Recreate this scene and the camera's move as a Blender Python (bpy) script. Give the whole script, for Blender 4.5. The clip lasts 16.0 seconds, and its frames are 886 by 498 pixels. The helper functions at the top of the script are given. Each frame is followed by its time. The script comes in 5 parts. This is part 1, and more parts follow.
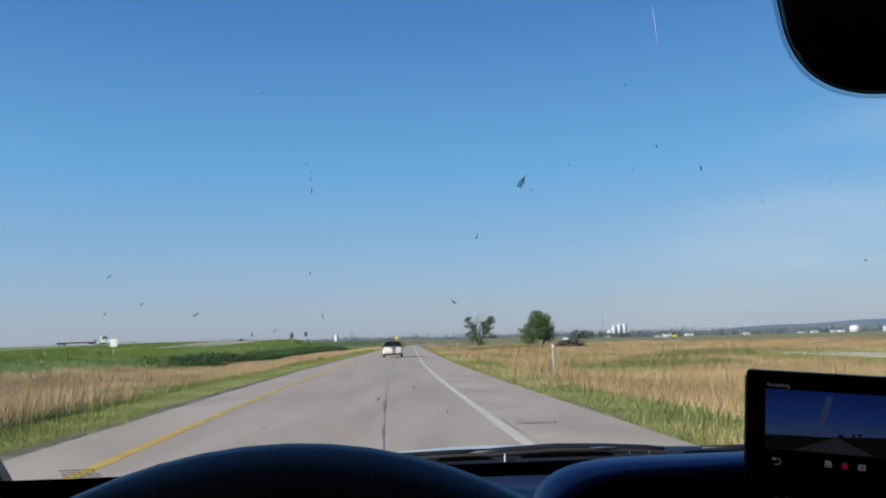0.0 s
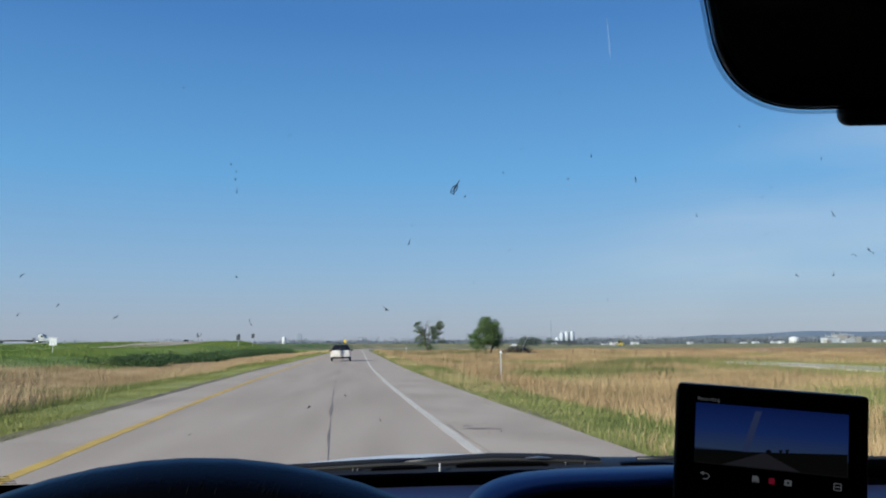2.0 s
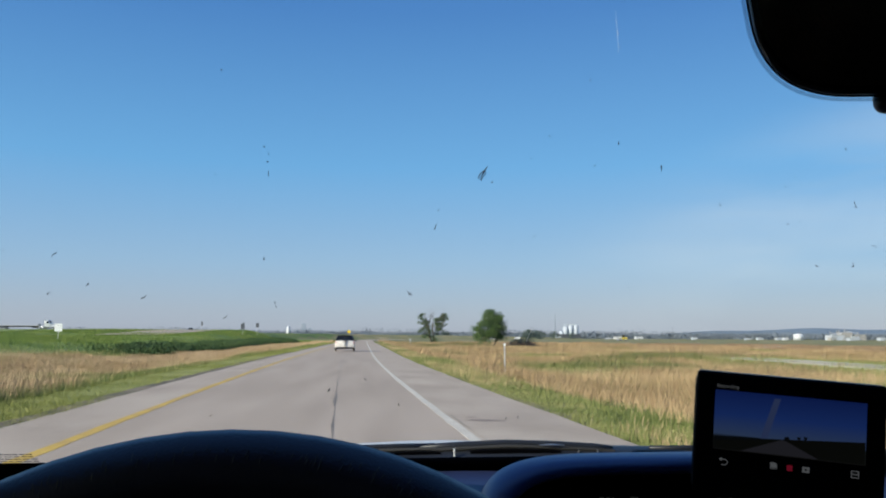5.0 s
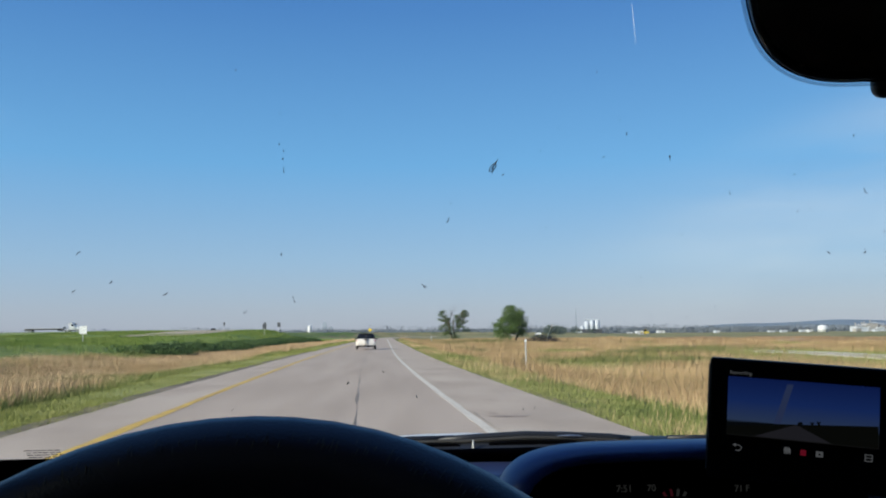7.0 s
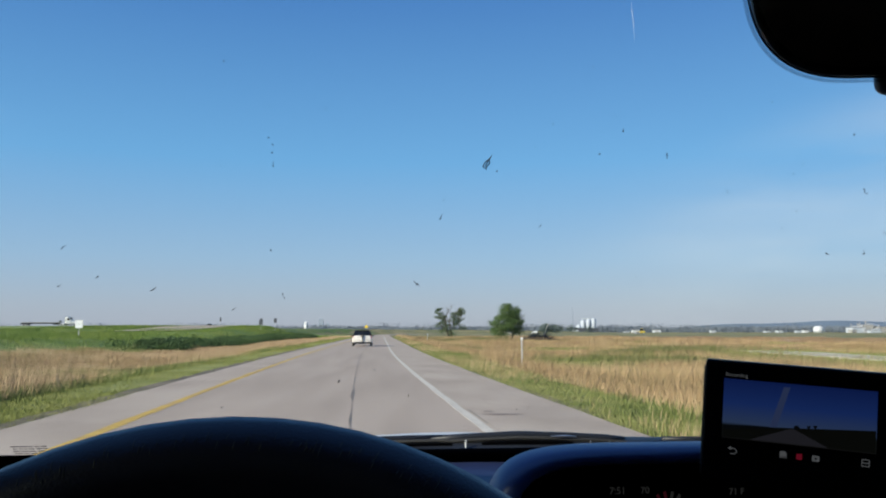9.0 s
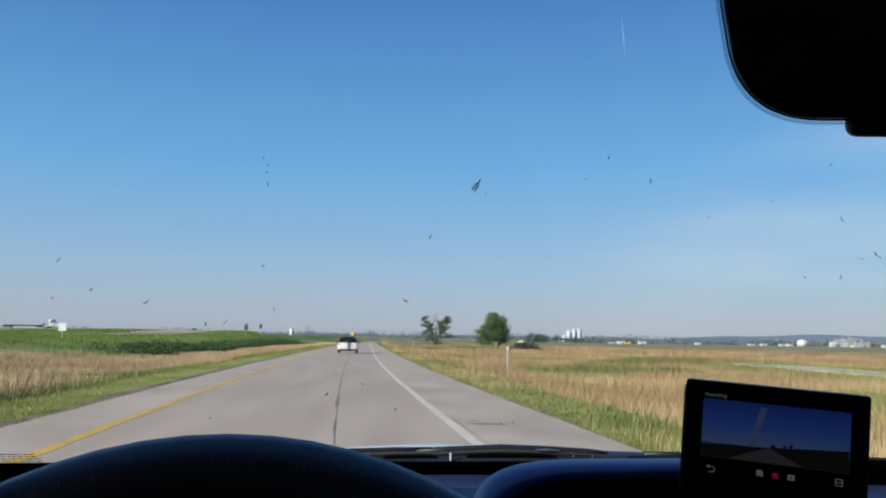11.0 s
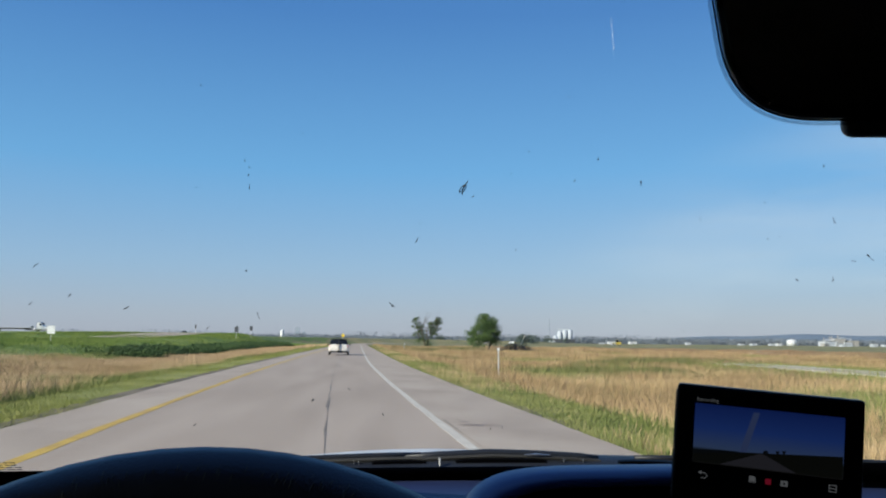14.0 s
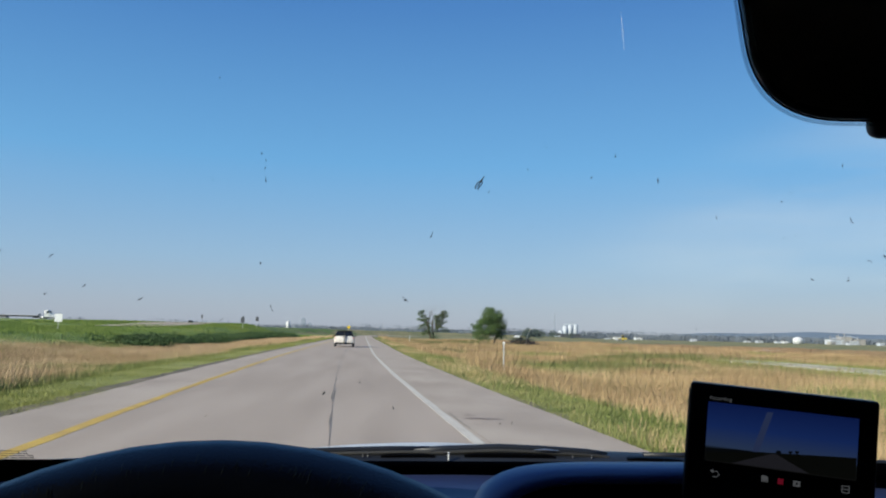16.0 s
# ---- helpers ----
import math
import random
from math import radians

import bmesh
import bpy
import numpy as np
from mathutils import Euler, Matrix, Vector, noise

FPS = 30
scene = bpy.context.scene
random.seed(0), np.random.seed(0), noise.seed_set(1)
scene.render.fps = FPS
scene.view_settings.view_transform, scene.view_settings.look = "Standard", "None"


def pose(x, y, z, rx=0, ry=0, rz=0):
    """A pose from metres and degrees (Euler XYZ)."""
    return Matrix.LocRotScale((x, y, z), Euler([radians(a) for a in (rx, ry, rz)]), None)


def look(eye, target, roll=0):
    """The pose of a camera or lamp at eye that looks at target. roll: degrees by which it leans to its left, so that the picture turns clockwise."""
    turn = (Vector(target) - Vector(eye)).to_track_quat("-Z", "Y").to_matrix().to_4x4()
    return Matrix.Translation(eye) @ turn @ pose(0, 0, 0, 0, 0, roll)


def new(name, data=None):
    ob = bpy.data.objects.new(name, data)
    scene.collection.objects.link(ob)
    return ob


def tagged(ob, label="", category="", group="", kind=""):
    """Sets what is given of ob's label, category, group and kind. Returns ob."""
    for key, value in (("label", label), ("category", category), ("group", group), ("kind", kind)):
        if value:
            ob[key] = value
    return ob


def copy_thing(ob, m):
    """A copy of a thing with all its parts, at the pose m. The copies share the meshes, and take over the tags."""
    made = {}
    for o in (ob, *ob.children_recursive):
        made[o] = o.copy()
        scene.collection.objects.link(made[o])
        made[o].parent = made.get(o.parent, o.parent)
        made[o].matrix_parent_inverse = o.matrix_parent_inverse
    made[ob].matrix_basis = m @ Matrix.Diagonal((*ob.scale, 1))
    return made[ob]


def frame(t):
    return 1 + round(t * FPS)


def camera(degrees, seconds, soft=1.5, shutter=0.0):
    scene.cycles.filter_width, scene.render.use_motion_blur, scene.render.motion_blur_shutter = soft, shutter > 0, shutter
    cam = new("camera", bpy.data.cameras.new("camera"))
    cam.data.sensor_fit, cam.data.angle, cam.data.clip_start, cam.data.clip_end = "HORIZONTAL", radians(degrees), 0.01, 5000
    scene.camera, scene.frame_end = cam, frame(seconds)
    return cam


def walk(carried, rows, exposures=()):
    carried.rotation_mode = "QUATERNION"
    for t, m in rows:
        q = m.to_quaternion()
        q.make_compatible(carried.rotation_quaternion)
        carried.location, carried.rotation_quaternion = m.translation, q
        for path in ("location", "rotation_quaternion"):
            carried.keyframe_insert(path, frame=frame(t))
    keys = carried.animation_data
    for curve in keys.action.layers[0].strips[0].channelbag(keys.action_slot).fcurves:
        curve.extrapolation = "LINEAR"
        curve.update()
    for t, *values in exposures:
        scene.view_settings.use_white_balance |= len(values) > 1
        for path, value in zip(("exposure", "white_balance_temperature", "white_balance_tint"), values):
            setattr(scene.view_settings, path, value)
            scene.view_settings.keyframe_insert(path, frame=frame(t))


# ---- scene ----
cam = camera(56.0, 16.0, soft=2.0)
PATH = [
    (0, pose(-0.0040, 0.0075, 1.2499, 96.334, 1.539, -3.826)),
    (0.5, pose(0.0056, 0.0131, 1.2489, 96.087, 0.374, -5.394)),
    (1, pose(0.0069, 0.0163, 1.2496, 96.220, 0.586, -6.220)),
    (1.5, pose(0.0085, 0.0205, 1.2510, 96.329, 0.410, -6.679)),
    (2, pose(0.0098, 0.0192, 1.2524, 96.588, 0.570, -7.314)),
    (2.5, pose(0.0107, 0.0257, 1.2417, 95.095, 0.654, -7.985)),
    (2.6, pose(0.0005, 0.0264, 1.2336, 94.443, 0.660, -8.475)),
    (3, pose(0.0144, 0.0295, 1.2487, 95.422, -0.461, -8.346)),
    (3.5, pose(0.0023, 0.0214, 1.2531, 95.735, 0.179, -8.416)),
    (6, pose(-0.0049, 0.0139, 1.2438, 96.178, -0.536, -6.346)),
    (6.5, pose(-0.0028, 0.0123, 1.2454, 96.070, -0.054, -6.088)),
    (7, pose(-0.0015, 0.0043, 1.2431, 95.832, 0.567, -5.636)),
    (7.5, pose(0.0030, 0.0118, 1.2432, 95.722, 0.470, -5.675)),
    (8, pose(0.0054, 0.0143, 1.2465, 95.688, 0.344, -5.728)),
    (10.5, pose(-0.0024, 0.0067, 1.2395, 95.665, -0.660, -6.487)),
    (11, pose(-0.0000, -0.0000, 1.2500, 96.227, -0.805, -6.844)),
    (11.5, pose(0.0038, -0.0024, 1.2505, 96.271, -0.808, -7.098)),
    (12, pose(0.0017, 0.0022, 1.2488, 96.462, -0.887, -7.697)),
    (12.5, pose(0.0037, 0.0118, 1.2481, 96.137, -0.656, -8.366)),
    (13, pose(0.0093, 0.0118, 1.2538, 96.172, -0.282, -8.669)),
    (13.5, pose(0.0030, 0.0099, 1.2456, 95.948, -0.220, -8.355)),
    (14, pose(0.0038, 0.0105, 1.2528, 96.318, -0.545, -7.462)),
    (14.5, pose(-0.0036, 0.0142, 1.2483, 96.014, -0.864, -6.501)),
    (15, pose(-0.0074, 0.0090, 1.2447, 96.013, -1.385, -6.060)),
    (15.5, pose(-0.0004, 0.0139, 1.2488, 95.877, -1.246, -6.872)),
    (16, pose(-0.0015, 0.0118, 1.2541, 95.842, -1.308, -7.092)),
]
walk(cam, PATH, exposures=((0, 0.43, 6440, 10), (2.5, 0.40, 6300, 10), (3.0, 0.46, 6470, 10), (3.4, 0.49, 6500, 10), (6, 0.54, 6540, 10), (8, 0.54, 6560, 10), (10.5, 0.51, 6560, 10), (16, 0.51, 6560, 10)))

# ---- daylight ----
SUN_EL, SUN_AZ = radians(25), radians(242)
world = bpy.data.worlds.new("sky")
scene.world = world
world.use_nodes = True
wn, wl = world.node_tree.nodes, world.node_tree.links
wn.clear()
sky = wn.new("ShaderNodeTexSky")
sky.sky_type = "NISHITA"
sky.sun_disc = False
sky.sun_elevation, sky.sun_rotation = SUN_EL, SUN_AZ
sky.air_density, sky.dust_density, sky.ozone_density = 1.0, 0.6, 2.0
geo = wn.new("ShaderNodeTexCoord")
split = wn.new("ShaderNodeSeparateXYZ")
height = wn.new("ShaderNodeValToRGB")
hs = height.color_ramp.elements
hs[0].position, hs[0].color = 0.0, (0.312, 0.337, 0.430, 1)
hs[1].position, hs[1].color = 1.0, (0.035, 0.100, 0.30, 1)
for at, colour in ((0.03, (0.298, 0.346, 0.455)), (0.085, (0.236, 0.362, 0.535)), (0.20, (0.112, 0.318, 0.590)), (0.375, (0.049, 0.176, 0.450))):
    hs.new(at).color = (*colour, 1)
stretch = wn.new("ShaderNodeMapping")
stretch.inputs["Location"].default_value = (0.35, 0.1, 0.55)
stretch.inputs["Scale"].default_value = (1.3, 1.3, 8.0)
stretch.inputs["Rotation"].default_value = (0.0, radians(-14), 0.0)
cirrus = wn.new("ShaderNodeTexNoise")
cirrus.inputs["Scale"].default_value = 1.5
cirrus.inputs["Detail"].default_value = 8.0
cirrus.inputs["Roughness"].default_value = 0.52
veil = wn.new("ShaderNodeMapRange")
veil.inputs["From Min"].default_value, veil.inputs["From Max"].default_value = 0.36, 0.68
veil.inputs["To Min"].default_value, veil.inputs["To Max"].default_value = 0.0, 0.72
east = wn.new("ShaderNodeMapRange")
east.interpolation_type = "SMOOTHSTEP"
east.inputs["From Min"].default_value, east.inputs["From Max"].default_value = 0.20, 0.50
low = wn.new("ShaderNodeMapRange")
low.interpolation_type = "SMOOTHSTEP"
low.inputs["From Min"].default_value, low.inputs["From Max"].default_value = 0.075, -0.075
slope = wn.new("ShaderNodeMath")
slope.operation = "MULTIPLY_ADD"
slope.inputs[1].default_value = -0.40
both = wn.new("ShaderNodeMath")
both.operation = "MULTIPLY"
thick = wn.new("ShaderNodeMath")
thick.operation = "MULTIPLY"
cloud = wn.new("ShaderNodeMixRGB")
cloud.inputs["Color2"].default_value = (0.47, 0.515, 0.595, 1)
air, haze, blend = wn.new("ShaderNodeBackground"), wn.new("ShaderNodeBackground"), wn.new("ShaderNodeMixShader")
air.inputs["Strength"].default_value = 0.10
haze.inputs["Strength"].default_value = 1.0
blend.inputs["Fac"].default_value = 0.82
out = wn.new("ShaderNodeOutputWorld")
wl.new(geo.outputs["Generated"], split.inputs[0])
wl.new(split.outputs["Z"], height.inputs["Fac"])
wl.new(geo.outputs["Generated"], stretch.inputs["Vector"])
wl.new(stretch.outputs["Vector"], cirrus.inputs["Vector"])
wl.new(cirrus.outputs["Fac"], veil.inputs["Value"])
wl.new(split.outputs["X"], east.inputs["Value"])
wl.new(split.outputs["X"], slope.inputs[0])
wl.new(split.outputs["Z"], slope.inputs[2])
wl.new(slope.outputs[0], low.inputs["Value"])
wl.new(east.outputs["Result"], both.inputs[0])
wl.new(low.outputs["Result"], both.inputs[1])
wl.new(both.outputs[0], thick.inputs[0])
wl.new(veil.outputs["Result"], thick.inputs[1])
wl.new(thick.outputs[0], cloud.inputs["Fac"])
wl.new(height.outputs["Color"], cloud.inputs["Color1"])
wl.new(cloud.outputs["Color"], haze.inputs["Color"])
wl.new(sky.outputs["Color"], air.inputs["Color"])
wl.new(air.outputs["Background"], blend.inputs[1])
wl.new(haze.outputs["Background"], blend.inputs[2])
wl.new(blend.outputs["Shader"], out.inputs["Surface"])
sun_data = bpy.data.lights.new("sun", "SUN")
sun_data.energy, sun_data.angle, sun_data.color = 5.0, radians(0.5), (1.0, 0.905, 0.76)
sun = new("sun", sun_data)
to_sun = Vector((math.sin(SUN_AZ) * math.cos(SUN_EL), math.cos(SUN_AZ) * math.cos(SUN_EL), math.sin(SUN_EL)))
sun.matrix_world = look((0, 0, 60), Vector((0, 0, 60)) - to_sun)


# ---- materials ----
def surface(name, colours, scale=3.0, rough=0.7, metal=0.0, bump=0.0, fine=40.0, coat=0.0, island=0.0, spec=0.5, stretch_by=(1, 1, 1)):
    """Principled surface: two-scale noise between up to three colours, optional relief and per-piece variation."""
    m = bpy.data.materials.new(name)
    m.use_nodes = True
    n, l = m.node_tree.nodes, m.node_tree.links
    b = n["Principled BSDF"]
    b.inputs["Roughness"].default_value, b.inputs["Metallic"].default_value = rough, metal
    b.inputs["Specular IOR Level"].default_value = spec
    b.inputs["Coat Weight"].default_value = coat
    b.inputs["Coat Roughness"].default_value = 0.05
    if len(colours) == 1 and not bump:
        b.inputs["Base Color"].default_value = (*colours[0], 1)
        return m
    co = n.new("ShaderNodeTexCoord")
    mp = n.new("ShaderNodeMapping")
    mp.inputs["Scale"].default_value = stretch_by
    l.new(co.outputs["Object"], mp.inputs["Vector"])
    big, small = n.new("ShaderNodeTexNoise"), n.new("ShaderNodeTexNoise")
    big.inputs["Scale"].default_value, small.inputs["Scale"].default_value = scale, fine
    big.inputs["Detail"].default_value, small.inputs["Detail"].default_value = 5.0, 3.0
    for t in (big, small):
        l.new(mp.outputs["Vector"], t.inputs["Vector"])
    add = n.new("ShaderNodeMath")
    add.operation = "MULTIPLY_ADD"
    add.inputs[1].default_value = 0.35
    l.new(small.outputs["Fac"], add.inputs[0])
    l.new(big.outputs["Fac"], add.inputs[2])
    value = add.outputs[0]
    if island:
        g = n.new("ShaderNodeNewGeometry")
        more = n.new("ShaderNodeMath")
        more.operation = "MULTIPLY_ADD"
        more.inputs[1].default_value = island
        l.new(g.outputs["Random Per Island"], more.inputs[0])
        l.new(value, more.inputs[2])
        off = n.new("ShaderNodeMath")
        off.operation = "SUBTRACT"
        off.inputs[1].default_value = island / 2
        l.new(more.outputs[0], off.inputs[0])
        value = off.outputs[0]
    ramp = n.new("ShaderNodeValToRGB")
    els = ramp.color_ramp.elements
    els[0].position, els[1].position = 0.48, 0.88
    els[0].color, els[1].color = (*colours[0], 1), (*colours[-1], 1)
    if len(colours) == 3:
        mid = els.new(0.67)
        mid.color = (*colours[1], 1)
    l.new(value, ramp.inputs["Fac"])
    l.new(ramp.outputs["Color"], b.inputs["Base Color"])
    if bump:
        bp = n.new("ShaderNodeBump")
        bp.inputs["Strength"].default_value = bump
        bp.inputs["Distance"].default_value = 0.02
        l.new(small.outputs["Fac"], bp.inputs["Height"])
        l.new(bp.outputs["Normal"], b.inputs["Normal"])
    return m


def glowing(name, colour, strength):
    m = bpy.data.materials.new(name)
    m.use_nodes = True
    n, l = m.node_tree.nodes, m.node_tree.links
    b = n["Principled BSDF"]
    b.inputs["Base Color"].default_value = (0.006, 0.006, 0.006, 1)
    b.inputs["Specular IOR Level"].default_value = 0.05
    b.inputs["Emission Color"].default_value = (*colour, 1)
    b.inputs["Emission Strength"].default_value = strength
    return m


def pane(name, tint, gloss=0.06):
    """Clear glass sheet: lets light straight through, with a weak mirror reflection."""
    m = bpy.data.materials.new(name)
    m.use_nodes = True
    n, l = m.node_tree.nodes, m.node_tree.links
    n.remove(n["Principled BSDF"])
    clear, shine, mix = n.new("ShaderNodeBsdfTransparent"), n.new("ShaderNodeBsdfGlossy"), n.new("ShaderNodeMixShader")
    clear.inputs["Color"].default_value = (*tint, 1)
    shine.inputs["Roughness"].default_value = 0.02
    mix.inputs["Fac"].default_value = gloss
    l.new(clear.outputs[0], mix.inputs[1])
    l.new(shine.outputs[0], mix.inputs[2])
    l.new(mix.outputs[0], n["Material Output"].inputs["Surface"])
    return m


ASPHALT = surface("lane_pavement", [(0.335, 0.268, 0.211), (0.378, 0.304, 0.240), (0.425, 0.345, 0.276)], 1.3, 0.85, bump=0.12, fine=42.0, stretch_by=(1.0, 0.09, 1))
SHOULDER = surface("shoulder_concrete", [(0.33, 0.266, 0.21), (0.395, 0.322, 0.256), (0.46, 0.382, 0.308)], 0.6, 0.9, bump=0.15, fine=40.0, stretch_by=(1, 0.5, 1))
TAR = surface("joint_tar", [(0.12, 0.103, 0.086), (0.21, 0.175, 0.145), (0.32, 0.265, 0.215)], 0.5, 0.8, fine=6.0)
STAIN = surface("oil_stain", [(0.20, 0.15, 0.125), (0.30, 0.235, 0.19), (0.36, 0.29, 0.235)], 3.0, 0.8, bump=0.1, fine=30.0)
WHITE_LINE = surface("white_marking", [(0.48, 0.43, 0.36), (0.62, 0.57, 0.49)], 2.0, 0.75, bump=0.2, fine=30.0)
YELLOW_LINE = surface("yellow_marking", [(0.40, 0.27, 0.10), (0.52, 0.335, 0.065), (0.60, 0.40, 0.075)], 1.1, 0.75, bump=0.2, fine=30.0)
GRAVEL = surface("pale_gravel", [(0.42, 0.38, 0.31), (0.56, 0.51, 0.42)], 0.5, 0.95, bump=0.5, fine=20.0)
EARTH = surface("grassland", [(0.09, 0.125, 0.028), (0.19, 0.18, 0.07), (0.31, 0.24, 0.12)], 0.045, 0.95, bump=0.6, fine=1.7)
BANK = surface("bank_grass", [(0.09, 0.15, 0.026), (0.135, 0.20, 0.036), (0.21, 0.24, 0.06)], 0.12, 0.95, bump=0.6, fine=3.0, island=0.25)
STRAW = surface("dry_grass", [(0.36, 0.235, 0.12), (0.51, 0.355, 0.20), (0.63, 0.475, 0.285)], 0.22, 0.9, fine=4.0, island=0.3)
BLADE = surface("green_blades", [(0.105, 0.138, 0.030), (0.180, 0.203, 0.055), (0.30, 0.285, 0.11)], 0.4, 0.8, fine=5.0, island=0.3)
FIELD_STRAW = surface("field_straw", [(0.22, 0.145, 0.07), (0.37, 0.25, 0.13), (0.52, 0.38, 0.21)], 0.16, 0.9, fine=3.0, island=0.35)
RUST = surface("seeding_grass", [(0.17, 0.105, 0.062), (0.25, 0.16, 0.10), (0.33, 0.235, 0.14)], 0.10, 0.9, fine=3.0, island=0.3)
LAWN = surface("verge_turf", [(0.15, 0.175, 0.04), (0.215, 0.235, 0.058), (0.30, 0.295, 0.10)], 0.5, 0.9, bump=0.3, fine=6.0, island=0.25)
WEED = surface("weed_leaves", [(0.085, 0.100, 0.026), (0.135, 0.145, 0.044), (0.21, 0.19, 0.075)], 0.5, 0.8, fine=6.0, island=0.4)
SHRUB = surface("shrub_leaves", [(0.022, 0.055, 0.010), (0.038, 0.085, 0.016), (0.07, 0.12, 0.026)], 0.5, 0.7, fine=6.0, island=0.5)
LEAF = surface("tree_leaves", [(0.038, 0.080, 0.016), (0.062, 0.118, 0.025), (0.105, 0.165, 0.042)], 0.7, 0.6, fine=5.0, island=0.6)
LEAF_DARK = surface("cottonwood_leaves", [(0.022, 0.05, 0.014), (0.04, 0.085, 0.02), (0.10, 0.14, 0.03)], 0.7, 0.6, fine=5.0, island=0.5)
BARK = surface("bark", [(0.07, 0.055, 0.04), (0.15, 0.12, 0.09)], 4.0, 0.95, bump=0.8, fine=25.0, stretch_by=(1, 1, 0.2))
# leaf greens greyed with painted haze for distant clumps
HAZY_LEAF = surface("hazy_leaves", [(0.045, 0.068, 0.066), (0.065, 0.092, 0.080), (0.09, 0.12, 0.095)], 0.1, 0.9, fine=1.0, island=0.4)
# blue-grey bases carry the haze over the far woods and ridge
HAZY_WOODS = surface("hazy_woods", [(0.138, 0.165, 0.200), (0.162, 0.190, 0.222)], 0.02, 1.0, fine=0.2, island=0.12)
HAZY_RIDGE = surface("hazy_ridge", [(0.12, 0.165, 0.215), (0.15, 0.20, 0.255)], 0.004, 1.0, fine=0.05)
GALV = surface("galvanised_steel", [(0.50, 0.50, 0.49), (0.62, 0.62, 0.61)], 3.0, 0.55, 0.4, fine=30.0)
WOOD_POST = surface("weathered_post", [(0.20, 0.17, 0.13), (0.33, 0.29, 0.24)], 6.0, 0.9, bump=0.4, fine=40.0)
PALE_WOOD = surface("bare_wood", [(0.42, 0.38, 0.32), (0.56, 0.52, 0.45)], 5.0, 0.9, bump=0.3, fine=40.0)
SIGN_GREEN = surface("green_sheeting", [(0.0, 0.17, 0.09), (0.005, 0.20, 0.11)], 2.0, 0.5, fine=20.0)
SIGN_WHITE = surface("white_sheeting", [(0.72, 0.74, 0.74), (0.80, 0.81, 0.81)], 2.0, 0.5, fine=20.0)
SIGN_YELLOW = surface("yellow_sheeting", [(0.85, 0.58, 0.01), (0.92, 0.66, 0.02)], 2.0, 0.45, fine=20.0)
SIGN_BACK = surface("sign_back", [(0.065, 0.072, 0.085), (0.10, 0.107, 0.12)], 3.0, 0.6, 0.2, fine=20.0)
WHITE_METAL = surface("white_cladding", [(0.50, 0.52, 0.54), (0.62, 0.64, 0.66)], 0.2, 0.6, fine=2.0)
# white dulled and blued by painted haze, for far buildings
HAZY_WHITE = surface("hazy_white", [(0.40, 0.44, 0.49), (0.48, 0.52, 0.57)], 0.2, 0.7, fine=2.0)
DULL_YELLOW = surface("dull_yellow_paint", [(0.42, 0.33, 0.05), (0.52, 0.41, 0.08)], 0.5, 0.6, fine=4.0)
DIRT = surface("edge_dirt", [(0.075, 0.062, 0.040), (0.13, 0.105, 0.070), (0.22, 0.175, 0.125)], 1.2, 0.95, bump=0.5, fine=14.0)
# bluish concrete with the haze of the skyline painted in
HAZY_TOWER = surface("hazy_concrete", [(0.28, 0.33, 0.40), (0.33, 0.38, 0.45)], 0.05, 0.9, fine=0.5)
ROOF_GREY = surface("grey_roofing", [(0.28, 0.29, 0.30), (0.38, 0.39, 0.40)], 0.2, 0.8, fine=2.0)
BRUSH = surface("dead_brush", [(0.032, 0.034, 0.038), (0.060, 0.060, 0.064), (0.11, 0.105, 0.10)], 2.0, 0.95, fine=10.0, island=0.5)
CONCRETE = surface("bridge_concrete", [(0.30, 0.29, 0.27), (0.40, 0.385, 0.36)], 0.4, 0.9, bump=0.3, fine=5.0)
# cars and cabin
CREAM = surface("cream_paint", [(0.70, 0.66, 0.60), (0.74, 0.70, 0.64)], 1.0, 0.35, fine=8.0, coat=0.8)
SILVER = surface("silver_paint", [(0.56, 0.565, 0.57), (0.62, 0.625, 0.63)], 2.0, 0.55, 0.15, fine=200.0, coat=0.15)
BLACK_TRIM = surface("black_trim", [(0.007, 0.007, 0.009), (0.012, 0.012, 0.014)], 8.0, 0.55, bump=0.02, fine=300.0)
DARK_GLASS = surface("dark_car_glass", [(0.012, 0.014, 0.016)], rough=0.08)
RUBBER = surface("rubber", [(0.015, 0.015, 0.015), (0.03, 0.03, 0.03)], 6.0, 0.85, fine=60.0)
ALLOY = surface("alloy", [(0.45, 0.45, 0.46), (0.55, 0.55, 0.56)], 5.0, 0.35, 0.9, fine=30.0)
RED_LENS = surface("red_lens", [(0.45, 0.02, 0.02), (0.55, 0.03, 0.03)], 5.0, 0.2, fine=30.0, coat=0.5)
# blue base stands in for sky reflected on the black dash and pad
DASH_SKY_TINT = surface("dash_sky_tint", [(0.035, 0.060, 0.160), (0.046, 0.075, 0.200)], 12.0, 0.40, spec=0.85, bump=0.015, fine=420.0)
PAD_SKY_TINT = surface("pad_sky_tint", [(0.012, 0.024, 0.075), (0.017, 0.031, 0.095)], 12.0, 0.45, spec=0.5, bump=0.015, fine=420.0)
# bluish base imitates the sky's sheen on the black rim
WHEEL_SKIN = surface("wheel_leather", [(0.006, 0.008, 0.020), (0.010, 0.012, 0.026)], 14.0, 0.34, spec=0.5, bump=0.10, fine=950.0)
# paler tone painted for sheen on wheel grain and the camera case's lit side
SHEEN_TONE = surface("sheen_tone", [(0.016, 0.018, 0.018), (0.032, 0.033, 0.031)], 60.0, 0.5, fine=400.0)
